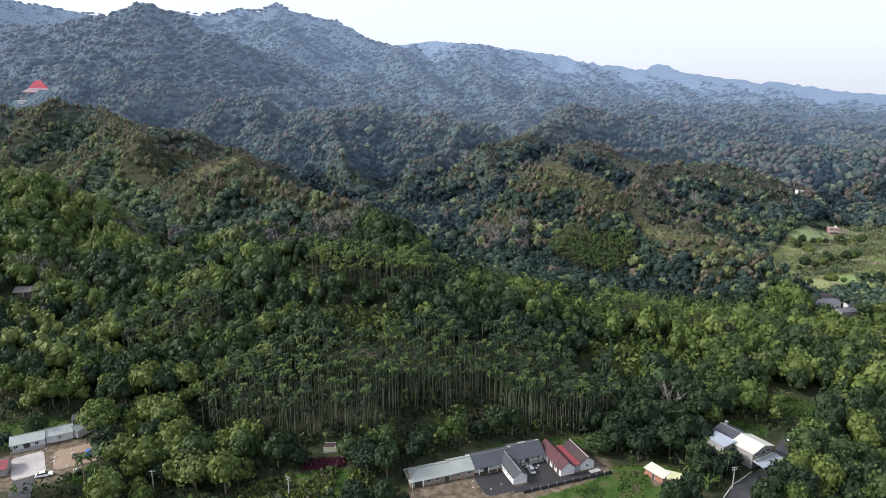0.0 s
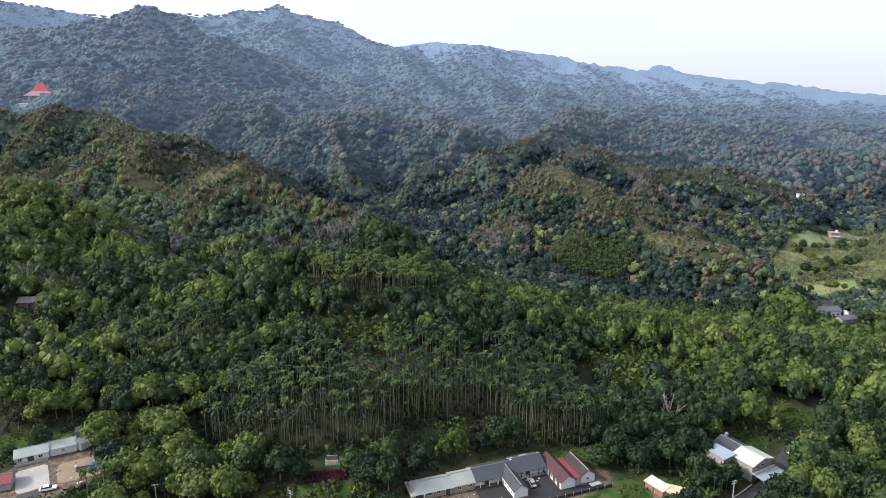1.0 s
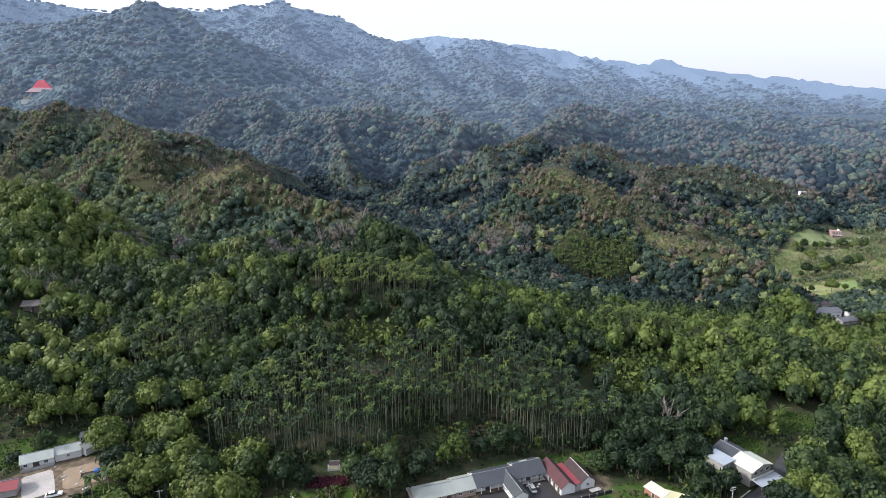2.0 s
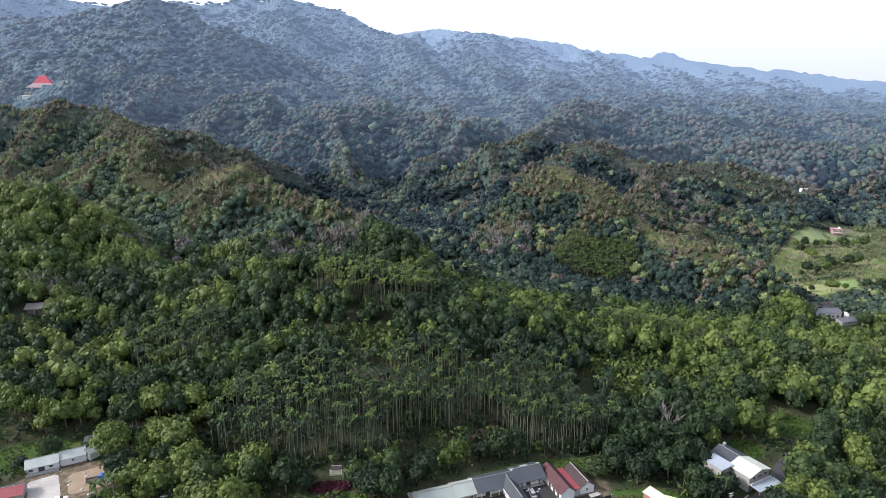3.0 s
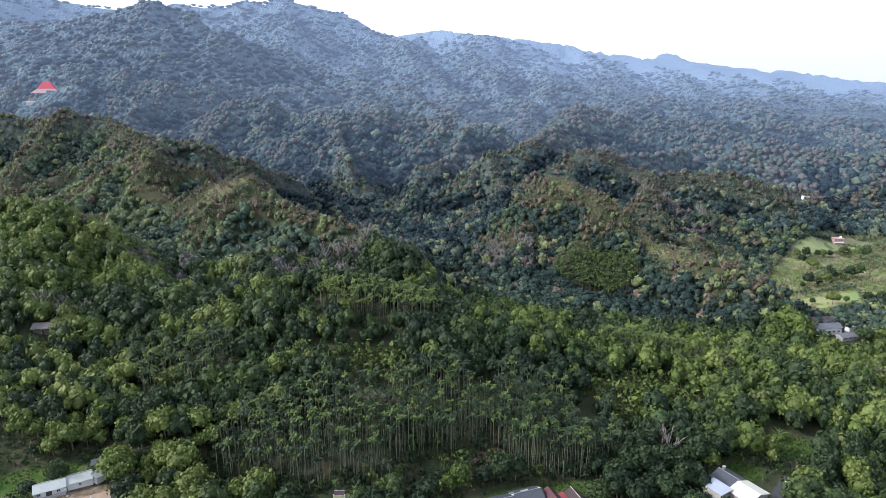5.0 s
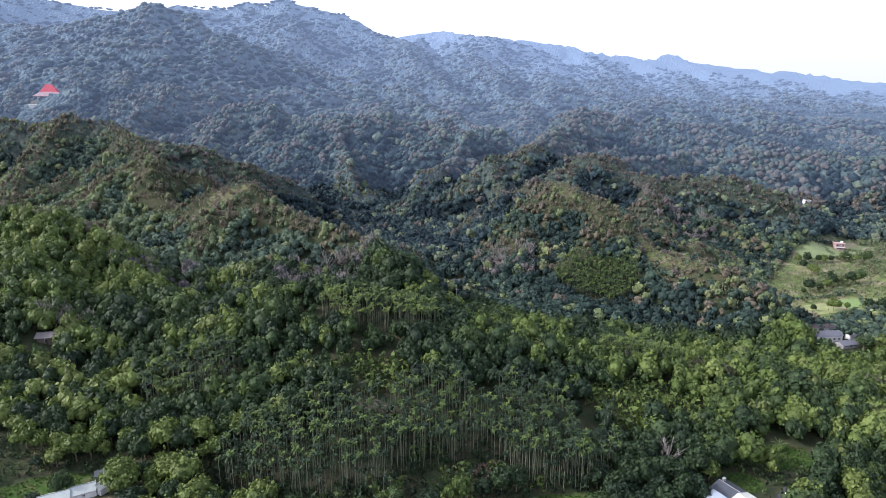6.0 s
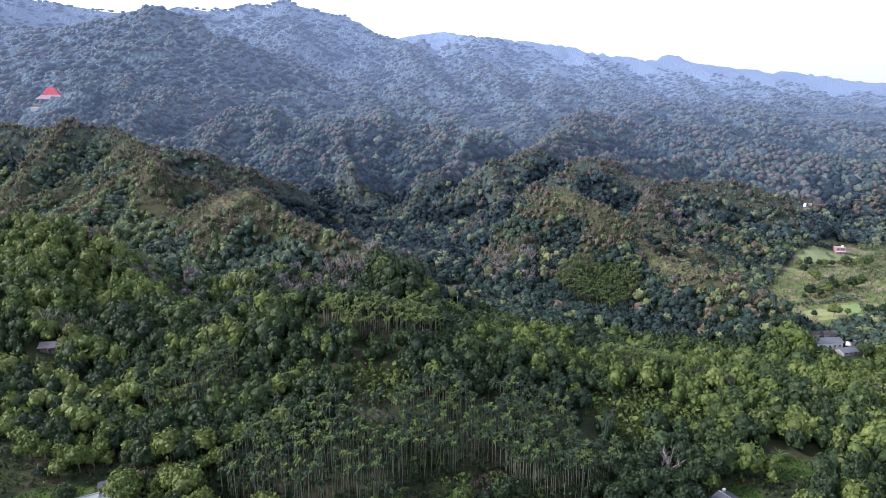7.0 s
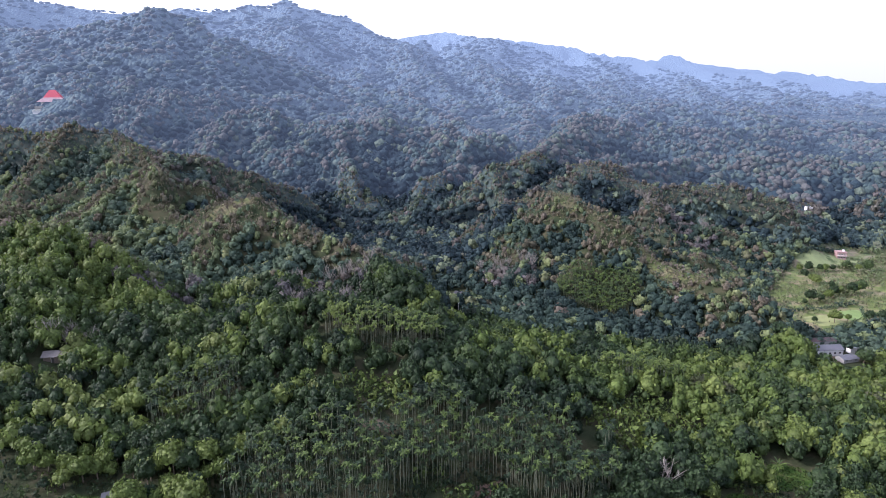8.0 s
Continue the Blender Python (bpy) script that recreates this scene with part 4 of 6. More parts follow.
for place in ((-101, 153.5, 8.4), (-97.6, 156.0, 9.0)):
    coconut_palm(*place)
for place in ((129.3, 216.5, 4.6), (142, 212, 3.2), (146, 214, 3.4), (80, 162, 3.0), (77, 159, 3.2), (82, 166, 3.0), (85, 171, 3.4), (89, 169, 3.2), (79, 169, 3.0), (75, 167, 3.2), (88, 173, 3.6)):
    banana_plant(*place)


def bare_tree(seed, height):
    """A leafless grey tree with forking limbs."""
    r = random.Random(seed)
    tree = tagged(new("bare_tree"), "leafless grey tree with thin forked branches", "tree", "bare trees on the hillside")
    trunk, twigs = bmesh.new(), bmesh.new()
    tube(trunk, [(0, 0, -0.5), (0.1, 0.05, height * 0.3), (0, 0, height * 0.5)], [0.26, 0.2, 0.15], 6)
    for k in range(9):
        a, e = k * 2.4 + r.uniform(-0.3, 0.3), r.uniform(0.7, 1.25)
        base = Vector((0, 0, height * r.uniform(0.25, 0.5)))
        tip = base + Vector((math.cos(a) * math.cos(e), math.sin(a) * math.cos(e), math.sin(e))) * height * 0.5
        tube(trunk, [base, base.lerp(tip, 0.5), tip], [0.11, 0.09, 0.06], 4)
        for j in range(5):
            s = base.lerp(tip, r.uniform(0.4, 1.0))
            t = s + Vector((r.uniform(-1, 1), r.uniform(-1, 1), r.uniform(0.4, 1.4))) * height * 0.14
            tube(twigs, [s, t], [0.06, 0.035], 3)
    part("trunk", trunk, GREY_TWIG, tree)
    part("branchwork", twigs, GREY_TWIG, tree)
    return tree


def plant_bare_trees():
    r = random.Random(3)
    patterns = [bare_tree(i, h) for i, h in enumerate((11.0, 13.0, 9.5))]
    for cx, cy, rx, ry, n in ((-72, 318, 24, 20, 34), (40, 425, 20, 16, 18), (-172, 262, 10, 6, 7), (-55, 330, 14, 12, 10), (205, 560, 40, 30, 18), (75, 205, 6, 6, 3)):
        for _ in range(n):
            x, y = cx + r.uniform(-rx, rx), cy + r.uniform(-ry, ry)
            ob = copy_thing(patterns[r.randrange(3)], pose(x, y, float(land(x, y)), 0, 0, r.uniform(0, 360)))
            s = r.uniform(0.8, 1.25)
            ob.scale = (s, s, s)
    for p in patterns:
        for o in (*p.children, p):
            bpy.data.objects.remove(o)


plant_bare_trees()

# ---- houses ----
WHITEWASH = material("whitewashed_wall", (0.56, 0.56, 0.55), 0.9, grain=0.8, mottle=0.16, bump=0.01)
GREY_PLASTER = material("grey_plaster", (0.27, 0.265, 0.255), 0.9, grain=0.8, mottle=0.22, bump=0.01)
OLD_BRICK = material("weathered_brick", (0.25, 0.20, 0.165), 0.9, grain=0.4, mottle=0.3, bump=0.02)
RED_BRICK = material("red_brick", (0.24, 0.115, 0.085), 0.9, grain=0.4, mottle=0.3, bump=0.02)
SLATE_ROOF = material("dark_grey_metal_roof", (0.038, 0.044, 0.054), 0.55, grain=1.2, mottle=0.25)
SLATE_DARK = material("charcoal_metal_roof", (0.030, 0.037, 0.043), 0.55, grain=1.2, mottle=0.25)
SAGE_ROOF = material("pale_sage_metal_roof", (0.25, 0.275, 0.255), 0.55, grain=1.5, mottle=0.16)
SILVER_ROOF = material("pale_grey_metal_roof", (0.27, 0.30, 0.285), 0.5, grain=1.5, mottle=0.16)
BLUE_ROOF = material("pale_blue_grey_roof", (0.25, 0.285, 0.33), 0.5, grain=1.5, mottle=0.12)
CREAM_ROOF = material("cream_metal_roof", (0.44, 0.45, 0.385), 0.5, grain=1.5, mottle=0.12)
YELLOW_ROOF = material("pale_yellow_roof", (0.42, 0.41, 0.25), 0.55, grain=1.0, mottle=0.14)
MAROON_ROOF = material("weathered_maroon_tiles", (0.060, 0.021, 0.025), 0.8, grain=0.9, mottle=0.45)
RUST_DARK = material("blackened_red_tiles", (0.034, 0.022, 0.024), 0.85, grain=0.9, mottle=0.5)
RED_ROOF = material("red_painted_metal", (0.19, 0.035, 0.042), 0.6, grain=0.9, mottle=0.2)
RIDGE_CAP = material("ridge_capping", (0.20, 0.215, 0.22), 0.6, grain=0.8, mottle=0.2)
WINDOW_FRAME = material("window_frame", (0.55, 0.55, 0.53), 0.5, grain=0.5)
DOOR_DARK = material("dark_door", (0.045, 0.04, 0.036), 0.6, grain=0.5)
CONCRETE = material("concrete", (0.34, 0.33, 0.31), 0.9, grain=1.2, mottle=0.3, bump=0.01)
PALE_CONCRETE = material("pale_worn_concrete", (0.29, 0.272, 0.258), 0.9, grain=2.2, mottle=0.45, bump=0.01)
ASPHALT = material("asphalt", (0.040, 0.041, 0.046), 0.9, grain=1.6, mottle=0.45, bump=0.01)
BLACK_TOP = material("dark_wet_yard", (0.018, 0.018, 0.020), 0.8, grain=1.6, mottle=0.4, bump=0.01)
TIMBER = material("weathered_timber", (0.14, 0.115, 0.09), 0.9, grain=0.4, mottle=0.3)
STEEL = material("galvanised_steel", (0.42, 0.43, 0.44), 0.45, 0.7, grain=0.5)
WHITE_PAINT = material("white_paint", (0.78, 0.78, 0.77), 0.5, grain=0.5, mottle=0.08)
RUBBER = material("black_rubber", (0.02, 0.02, 0.02), 0.8, grain=0.3)
BLUE_PAINT = material("blue_paint", (0.035, 0.12, 0.42), 0.45, grain=0.6, mottle=0.15)


def glass_material():
    m = bpy.data.materials.new("window_glass")
    m.use_nodes = True
    b = m.node_tree.nodes["Principled BSDF"]
    b.inputs["Base Color"].default_value = (0.02, 0.025, 0.03, 1)
    b.inputs["Roughness"].default_value = 0.08
    return m


GLASS = glass_material()


def block(bm, x0, x1, y0, y1, z0, z1):
    """An upright box between two corners, added to bm."""
    v = [bm.verts.new(p) for p in ((x0, y0, z0), (x1, y0, z0), (x1, y1, z0), (x0, y1, z0), (x0, y0, z1), (x1, y0, z1), (x1, y1, z1), (x0, y1, z1))]
    for f in ((0, 3, 2, 1), (4, 5, 6, 7), (0, 1, 5, 4), (1, 2, 6, 5), (2, 3, 7, 6), (3, 0, 4, 7)):
        bm.faces.new([v[i] for i in f])


def boxed(*corners):
    bm = bmesh.new()
    block(bm, *corners)
    return bm


def slab(bm, a, b, c, d, thick):
    """A sloping plate with the upper corners a, b, c, d (counter-clockwise from above)."""
    up = (Vector(b) - Vector(a)).cross(Vector(d) - Vector(a)).normalized() * thick
    top = [bm.verts.new(p) for p in (a, b, c, d)]
    low = [bm.verts.new(Vector(p) - up) for p in (a, b, c, d)]
    bm.faces.new(top)
    bm.faces.new(low[::-1])
    for i in range(4):
        j = (i + 1) % 4
        bm.faces.new((top[j], top[i], low[i], low[j]))


def roof_pitch(parent, eave0, eave1, ridge1, ridge0, mat, rib=0.6, name="roof_pitch", label=""):
    """One pitch of a sheet or tile roof with standing ribs running down the slope."""
    bm = bmesh.new()
    e0, e1, r1, r0 = (Vector(p) for p in (eave0, eave1, ridge1, ridge0))
    up = (e1 - e0).cross(r0 - e0).normalized()
    n = max(int((e1 - e0).length / rib), 2)
    w = 0.035 / (e1 - e0).length
    line = [(0, 0)]
    for i in range(1, n):
        line += [(i / n - w, 0), (i / n - w * 0.6, 0.02), (i / n + w * 0.6, 0.02), (i / n + w, 0)]
    line.append((1, 0))
    rows = []
    for a, b, sink in ((e0, e1, 0), (r0, r1, 0), (r0, r1, 0.09), (e0, e1, 0.09)):
        rows.append([bm.verts.new(a.lerp(b, s) + up * (0 if sink else high) - up * sink) for s, high in line])
    for p, q in zip(rows, rows[1:] + rows[:1]):
        for k in range(len(line) - 1):
            bm.faces.new((p[k], p[k + 1], q[k + 1], q[k]))
    bm.faces.new([r[0] for r in rows])
    bm.faces.new([r[-1] for r in rows][::-1])
    bmesh.ops.recalc_face_normals(bm, faces=bm.faces)
    return part(name, bm, mat, parent, label)


def window(parent, x, z, wide=1.1, high=1.0, face=-1, y=0.0, axis="x", name="window"):
    """A framed window set in a wall; face is the side (-1 or 1) to which the wall looks along the other axis."""
    w = wide / 2
    bm = bmesh.new()
    t = 0.07

    def put(a0, a1, z0, z1, d0, d1):
        lo, hi = sorted((y + face * d0, y + face * d1))
        if axis == "x":
            block(bm, x + a0, x + a1, lo, hi, z0, z1)
        else:
            block(bm, lo, hi, x + a0, x + a1, z0, z1)

    put(-w, w, z, z + t, -0.02, 0.06)
    put(-w, w, z + high - t, z + high, -0.02, 0.06)
    put(-w, -w + t, z + t, z + high - t, -0.02, 0.06)
    put(w - t, w, z + t, z + high - t, -0.02, 0.06)
    put(-t / 2, t / 2, z + t, z + high - t, -0.02, 0.05)
    frame_ = part(name, bm, WINDOW_FRAME, parent)
    bm = bmesh.new()
    put(-w + t, -t / 2, z + t, z + high - t, 0.0, 0.025)
    put(t / 2, w - t, z + t, z + high - t, 0.0, 0.025)
    part("pane", bm, GLASS, frame_)
    bm = bmesh.new()
    put(-w - 0.08, w + 0.08, z - 0.08, z, -0.02, 0.14)
    part("sill", bm, CONCRETE, frame_)


def door(parent, x, wide=1.0, high=2.05, face=-1, y=0.0, axis="x", z=0.0):
    w = wide / 2
    lo, hi = sorted((y - face * 0.02, y + face * 0.05))
    bm = bmesh.new()
    if axis == "x":
        block(bm, x - w, x + w, lo, hi, z, z + high)
    else:
        block(bm, lo, hi, x - w, x + w, z, z + high)
    leaf = part("door", bm, DOOR_DARK, parent)
    bm = bmesh.new()
    t = 0.08
    for a0, a1, z0, z1 in ((-w - t, -w, z, z + high + t), (w, w + t, z, z + high + t), (-w, w, z + high, z + high + t)):
        l2, h2 = sorted((y - face * 0.02, y + face * 0.09))
        if axis == "x":
            block(bm, x + a0, x + a1, l2, h2, z0, z1)
        else:
            block(bm, l2, h2, x + a0, x + a1, z0, z1)
    part("door_frame", bm, WINDOW_FRAME, leaf)


def gable_walls(parent, x0, x1, y0, y1, eave, ridge, mat, axis="x", base=-0.4, name="wall"):
    """Four walls, each one a mesh of its own, with gables at the ends of the ridge's axis."""
    t = 0.22
    if axis == "x":
        part(name, boxed(x0, x1, y0, y0 + t, base, eave), mat, parent)
        part(name, boxed(x0, x1, y1 - t, y1, base, eave), mat, parent)
        ends = ((x0, x0 + t), (x1 - t, x1))
    else:
        part(name, boxed(x0, x0 + t, y0, y1, base, eave), mat, parent)
        part(name, boxed(x1 - t, x1, y0, y1, base, eave), mat, parent)
        ends = ((y0, y0 + t), (y1 - t, y1))
    for a, b in ends:
        bm = bmesh.new()
        lo, hi = (y0 + t, y1 - t) if axis == "x" else (x0 + t, x1 - t)
        mid = (lo + hi) / 2
        outline = ((lo, base), (hi, base), (hi, eave), (mid, ridge - 0.12), (lo, eave))
        rings = []
        for c in (a, b):
            rings.append([bm.verts.new((c, p, z) if axis == "x" else (p, c, z)) for p, z in outline])
        bm.faces.new(rings[0])
        bm.faces.new(rings[1][::-1])
        for i in range(5):
            j = (i + 1) % 5
            bm.faces.new((rings[0][j], rings[0][i], rings[1][i], rings[1][j]))
        bmesh.ops.recalc_face_normals(bm, faces=bm.faces)
        part("gable_wall", bm, mat, parent)


def gable_roof(parent, x0, x1, y0, y1, eave, ridge, mat, axis="x", over=0.45, hip0=0.0, cap=RIDGE_CAP, second=None):
    """Two pitches and a ridge cap; hip0: how far the ridge stands back at the low end, which is then hipped."""
    ax0, ax1 = (x0 - over, x1 + over) if axis == "x" else (y0 - over, y1 + over)
    lo, hi = (y0 - over, y1 + over) if axis == "x" else (x0 - over, x1 + over)
    mid = (lo + hi) / 2
    drop = (ridge - eave) * over / ((hi - lo) / 2 - over)
    e = eave - drop

    def at(a, c, z):
        return (a, c, z) if axis == "x" else (c, a, z)

    quads = [(at(ax0, lo, e), at(ax1, lo, e), at(ax1, mid, ridge), at(ax0 + hip0, mid, ridge)), (at(ax1, hi, e), at(ax0, hi, e), at(ax0 + hip0, mid, ridge), at(ax1, mid, ridge))]
    if axis == "y":
        quads = [(q[1], q[0], q[3], q[2]) for q in quads]
    for i, q in enumerate(quads):
        roof_pitch(parent, *q, second if second and i else mat)
    if hip0:
        bm = bmesh.new()
        a, b, c = (Vector(p) for p in (at(ax0, hi, e), at(ax0, lo, e), at(ax0 + hip0, mid, ridge)))
        top = [bm.verts.new(p) for p in (a, b, c)]
        low = [bm.verts.new(p - Vector((0, 0, 0.09))) for p in (a, b, c)]
        bm.faces.new(top)
        bm.faces.new(low[::-1])
        for i in range(3):
            bm.faces.new((top[(i + 1) % 3], top[i], low[i], low[(i + 1) % 3]))
        part("roof_hip", bm, mat, parent)
    bm = bmesh.new()
    tube(bm, [at(ax0 + hip0, mid, ridge + 0.03), at((ax0 + ax1) / 2, mid, ridge + 0.04), at(ax1, mid, ridge + 0.03)], [0.11, 0.11, 0.11], 6)
    part("ridge_cap", bm, cap, parent)


def house(name, label, x, y, z, turn, category="house", group=""):
    ob = tagged(new(name), label, category, group)
    ob.matrix_world = pose(x, y, z, 0, 0, turn)
    return ob


# the courtyard farmhouse: x runs along its long hall, y to its back, from the hall's front corner
FARM = (-9.4, 157.0, 0.4, 19.5)


def farmhouse_hall():
    h = house("farmhouse_hall", "long single-storey brick farmhouse hall with pale sage metal roof", *FARM, group="wings of the courtyard farmhouse")
    gable_walls(h, 0.4, 13.2, 0.6, 7.4, 2.3, 3.9, OLD_BRICK)
    gable_roof(h, 0.4, 12.9, 0.6, 7.4, 2.3, 3.9, SAGE_ROOF, hip0=4.2)
    gable_walls(h, 13.4, 20.0, 0.4, 7.6, 2.55, 4.3, OLD_BRICK)
    gable_roof(h, 13.6, 19.9, 0.4, 7.6, 2.55, 4.3, SAGE_ROOF, over=0.4)
    for x in (5.8, 8.4, 15.0, 18.4):
        window(h, x, 0.95, 1.2, 1.0, y=0.6 if x < 13 else 0.4)
    door(h, 11.4, 1.6, 2.0, y=0.6)
    door(h, 2.6, 2.4, 1.9, y=0.6)
    for x in (0.6, 3.9):
        part("post", boxed(x, x + 0.16, -0.02, 0.14, -0.4, 2.15), WHITE_PAINT, h)


def farmhouse_main():
    h = house("farmhouse_main_hall", "white-walled farmhouse hall with dark grey metal roof", *FARM, group="wings of the courtyard farmhouse")
    gable_walls(h, 20.2, 34.0, 1.4, 8.2, 2.7, 4.5, WHITEWASH)
    gable_roof(h, 20.6, 33.6, 0.2, 8.2, 2.7, 4.55, SLATE_ROOF, over=0.5)
    gable_walls(h, 34.2, 43.6, 1.6, 8.6, 2.95, 5.0, WHITEWASH)
    gable_roof(h, 34.4, 43.2, 0.4, 8.6, 2.95, 5.05, SLATE_ROOF, over=0.6)
    for x in (21.6, 24.6, 27.4):
        part("post", boxed(x, x + 0.2, 0.15, 0.35, -0.4, 2.5), WHITE_PAINT, h)
    for x in (35.4, 38.2, 41.4):
        part("post", boxed(x, x + 0.2, 0.4, 0.6, -0.4, 2.7), DOOR_DARK, h)
    for x in (22.6, 26.0, 36.0, 40.2, 42.2):
        window(h, x, 1.0, 1.3, 1.0, y=1.4 if x < 34 else 1.6)
    door(h, 24.2, 1.5, 2.1, y=1.4)
    door(h, 38.2, 1.5, 2.1, y=1.6)
    part("skylight", boxed(36.6, 39.2, 4.7, 5.3, 5.02, 5.12), SAGE_ROOF, h)
    part("plinth", boxed(34.2, 43.6, 0.2, 1.6, -0.4, 0.14), CONCRETE, h)


def farmhouse_wing():
    h = house("farmhouse_middle_wing", "white farmhouse wing with charcoal gabled metal roof", *FARM, group="wings of the courtyard farmhouse")
    gable_walls(h, 29.0, 33.5, -7.8, 0.6, 2.6, 4.1, WHITEWASH, axis="y")
    gable_roof(h, 29.0, 33.5, -7.8, 3.6, 2.6, 4.2, SLATE_DARK, axis="y", over=0.4)
    for y in (-6.2, -4.0, -1.8):
        window(h, y, 1.0, 1.0, 1.0, face=-1, y=29.0, axis="y")
    part("white_gutter", boxed(28.5, 28.6, -7.9, 0.2, 2.28, 2.38), WHITE_PAINT, h, "thin white gutter")
    door(h, -3.0, 1.2, 2.05, face=1, y=33.5, axis="y")


def farmhouse_red_wing():
    h = house("farmhouse_red_wing", "white farmhouse wing with weathered maroon tile roof", *FARM, group="wings of the courtyard farmhouse")
    gable_walls(h, 44.2, 48.9, -8.6, 5.0, 2.7, 4.3, WHITEWASH, axis="y")
    gable_roof(h, 44.2, 48.9, -8.6, 5.0, 2.7, 4.4, MAROON_ROOF, axis="y", over=0.45, cap=MAROON_ROOF, second=RUST_DARK)
    for y in (-7.0, -4.4, -1.6):
        door(h, y, 1.3, 2.05, face=-1, y=44.2, axis="y")
    for y in (-5.7, -3.0):
        window(h, y, 1.0, 0.9, 1.0, face=-1, y=44.2, axis="y")
    r = house("farmhouse_lean_to", "narrow lean-to with bright red metal roof", *FARM, group="wings of the courtyard farmhouse")
    part("wall", boxed(49.2, 50.9, -8.2, -8.0, -0.4, 2.3), GREY_PLASTER, r)
    roof_pitch(r, (49.0, -8.5, 2.75), (51.2, -8.5, 2.6), (51.2, 3.0, 2.65), (49.0, 3.0, 2.8), RED_ROOF)
    b = house("farmhouse_outer_wing", "white farmhouse wing with blackened red tile roof", *FARM, group="wings of the courtyard farmhouse")
    gable_walls(b, 51.3, 56.2, -8.0, 2.4, 2.6, 4.2, WHITEWASH, axis="y")
    gable_roof(b, 51.3, 56.2, -8.0, 2.4, 2.6, 4.3, RUST_DARK, axis="y", over=0.4, cap=CONCRETE)
    window(b, 53.7, 1.1, 0.9, 0.8, y=-8.0)


farmhouse_hall()
farmhouse_main()
farmhouse_wing()
farmhouse_red_wing()


def flat_patch(name, label, x, y, z, turn, sx, sy, mat, seed=1, lift=0.05, category="yard"):
    """A yard or road surface: a thin slab with an uneven edge, lying on the ground."""
    r = random.Random(seed)
    bm = bmesh.new()
    n = 28
    top = []
    for k in range(n):
        a = k * 2 * math.pi / n
        c, s = math.cos(a), math.sin(a)
        q = 1 / max(abs(c), abs(s)) * 0.94
        top.append((c * q * sx * r.uniform(0.985, 1.015), s * q * sy * r.uniform(0.985, 1.015)))
    up = [bm.verts.new((p[0], p[1], lift)) for p in top]
    low = [bm.verts.new((p[0], p[1], -0.4)) for p in top]
    bm.faces.new(up)
    for k in range(n):
        j = (k + 1) % n
        bm.faces.new((up[j], up[k], low[k], low[j]))
    ob = part(name, bm, mat)
    ob.matrix_world = pose(x, y, z, 0, 0, turn)
    return tagged(ob, label, category, kind="structure")


def road(name, label, points, width, mat, lift=0.12):
    """A road or path laid over the ground along points."""
    bm = bmesh.new()
    rows = []
    fine = []
    for (ax, ay), (bx, by) in zip(points, points[1:]):
        k = max(int(math.hypot(bx - ax, by - ay) / 2.5), 1)
        fine += [(ax + (bx - ax) * i / k, ay + (by - ay) * i / k) for i in range(k)]
    fine.append(points[-1])
    for i, (x, y) in enumerate(fine):
        ax, ay = fine[max(i - 1, 0)]
        bx, by = fine[min(i + 1, len(fine) - 1)]
        d = math.hypot(bx - ax, by - ay)
        nx, ny = -(by - ay) / d * width / 2, (bx - ax) / d * width / 2
        h = float(max(land(x + nx, y + ny), land(x, y), land(x - nx, y - ny))) + lift
        rows.append([bm.verts.new(p) for p in ((x + nx, y + ny, h - 0.5), (x + nx, y + ny, h), (x - nx, y - ny, h), (x - nx, y - ny, h - 0.5))])
    for a, b in zip(rows, rows[1:]):
        for k in range(3):
            bm.faces.new((a[k], a[k + 1], b[k + 1], b[k]))
    bmesh.ops.recalc_face_normals(bm, faces=bm.faces)
    return tagged(part(name, bm, mat), label, "road", kind="structure")


def local(u, v):
    """From the farmhouse's own axes to the world."""
    c, s = math.cos(radians(19.5)), math.sin(radians(19.5))
    return FARM[0] + u * c - v * s, FARM[1] + u * s + v * c


flat_patch("courtyard", "dark damp asphalt courtyard of the farmhouse", *local(38.8, -4.6), 0.4, 19.5, 5.4, 6.2, BLACK_TOP, 2, 0.06)
flat_patch("courtyard", "dark damp asphalt yard beside the farmhouse wing", *local(24.5, -5.2), 0.4, 19.5, 5.2, 5.4, BLACK_TOP, 3, 0.05)
flat_patch("courtyard", "dark concrete apron in front of the farmhouse", *local(42.0, -10.2), 0.4, 19.5, 15.0, 1.6, BLACK_TOP, 4, 0.04)


def garden_wall():
    w = house("garden_wall", "low blackened concrete wall along the yard", *FARM, category="wall")
    for i in range(11):
        u = 30.0 + i * 2.7
        part("panel", boxed(u, u + 2.55, -12.5, -12.3, -0.4, 1.0), BLACK_TOP, w)
        part("pillar", boxed(u + 2.55, u + 2.7, -12.55, -12.25, -0.4, 1.2), GREY_PLASTER, w)


garden_wall()

# ---- the white row house with its yard ----
ROW = (-130.9, 167.4, 6.0, 29.0)


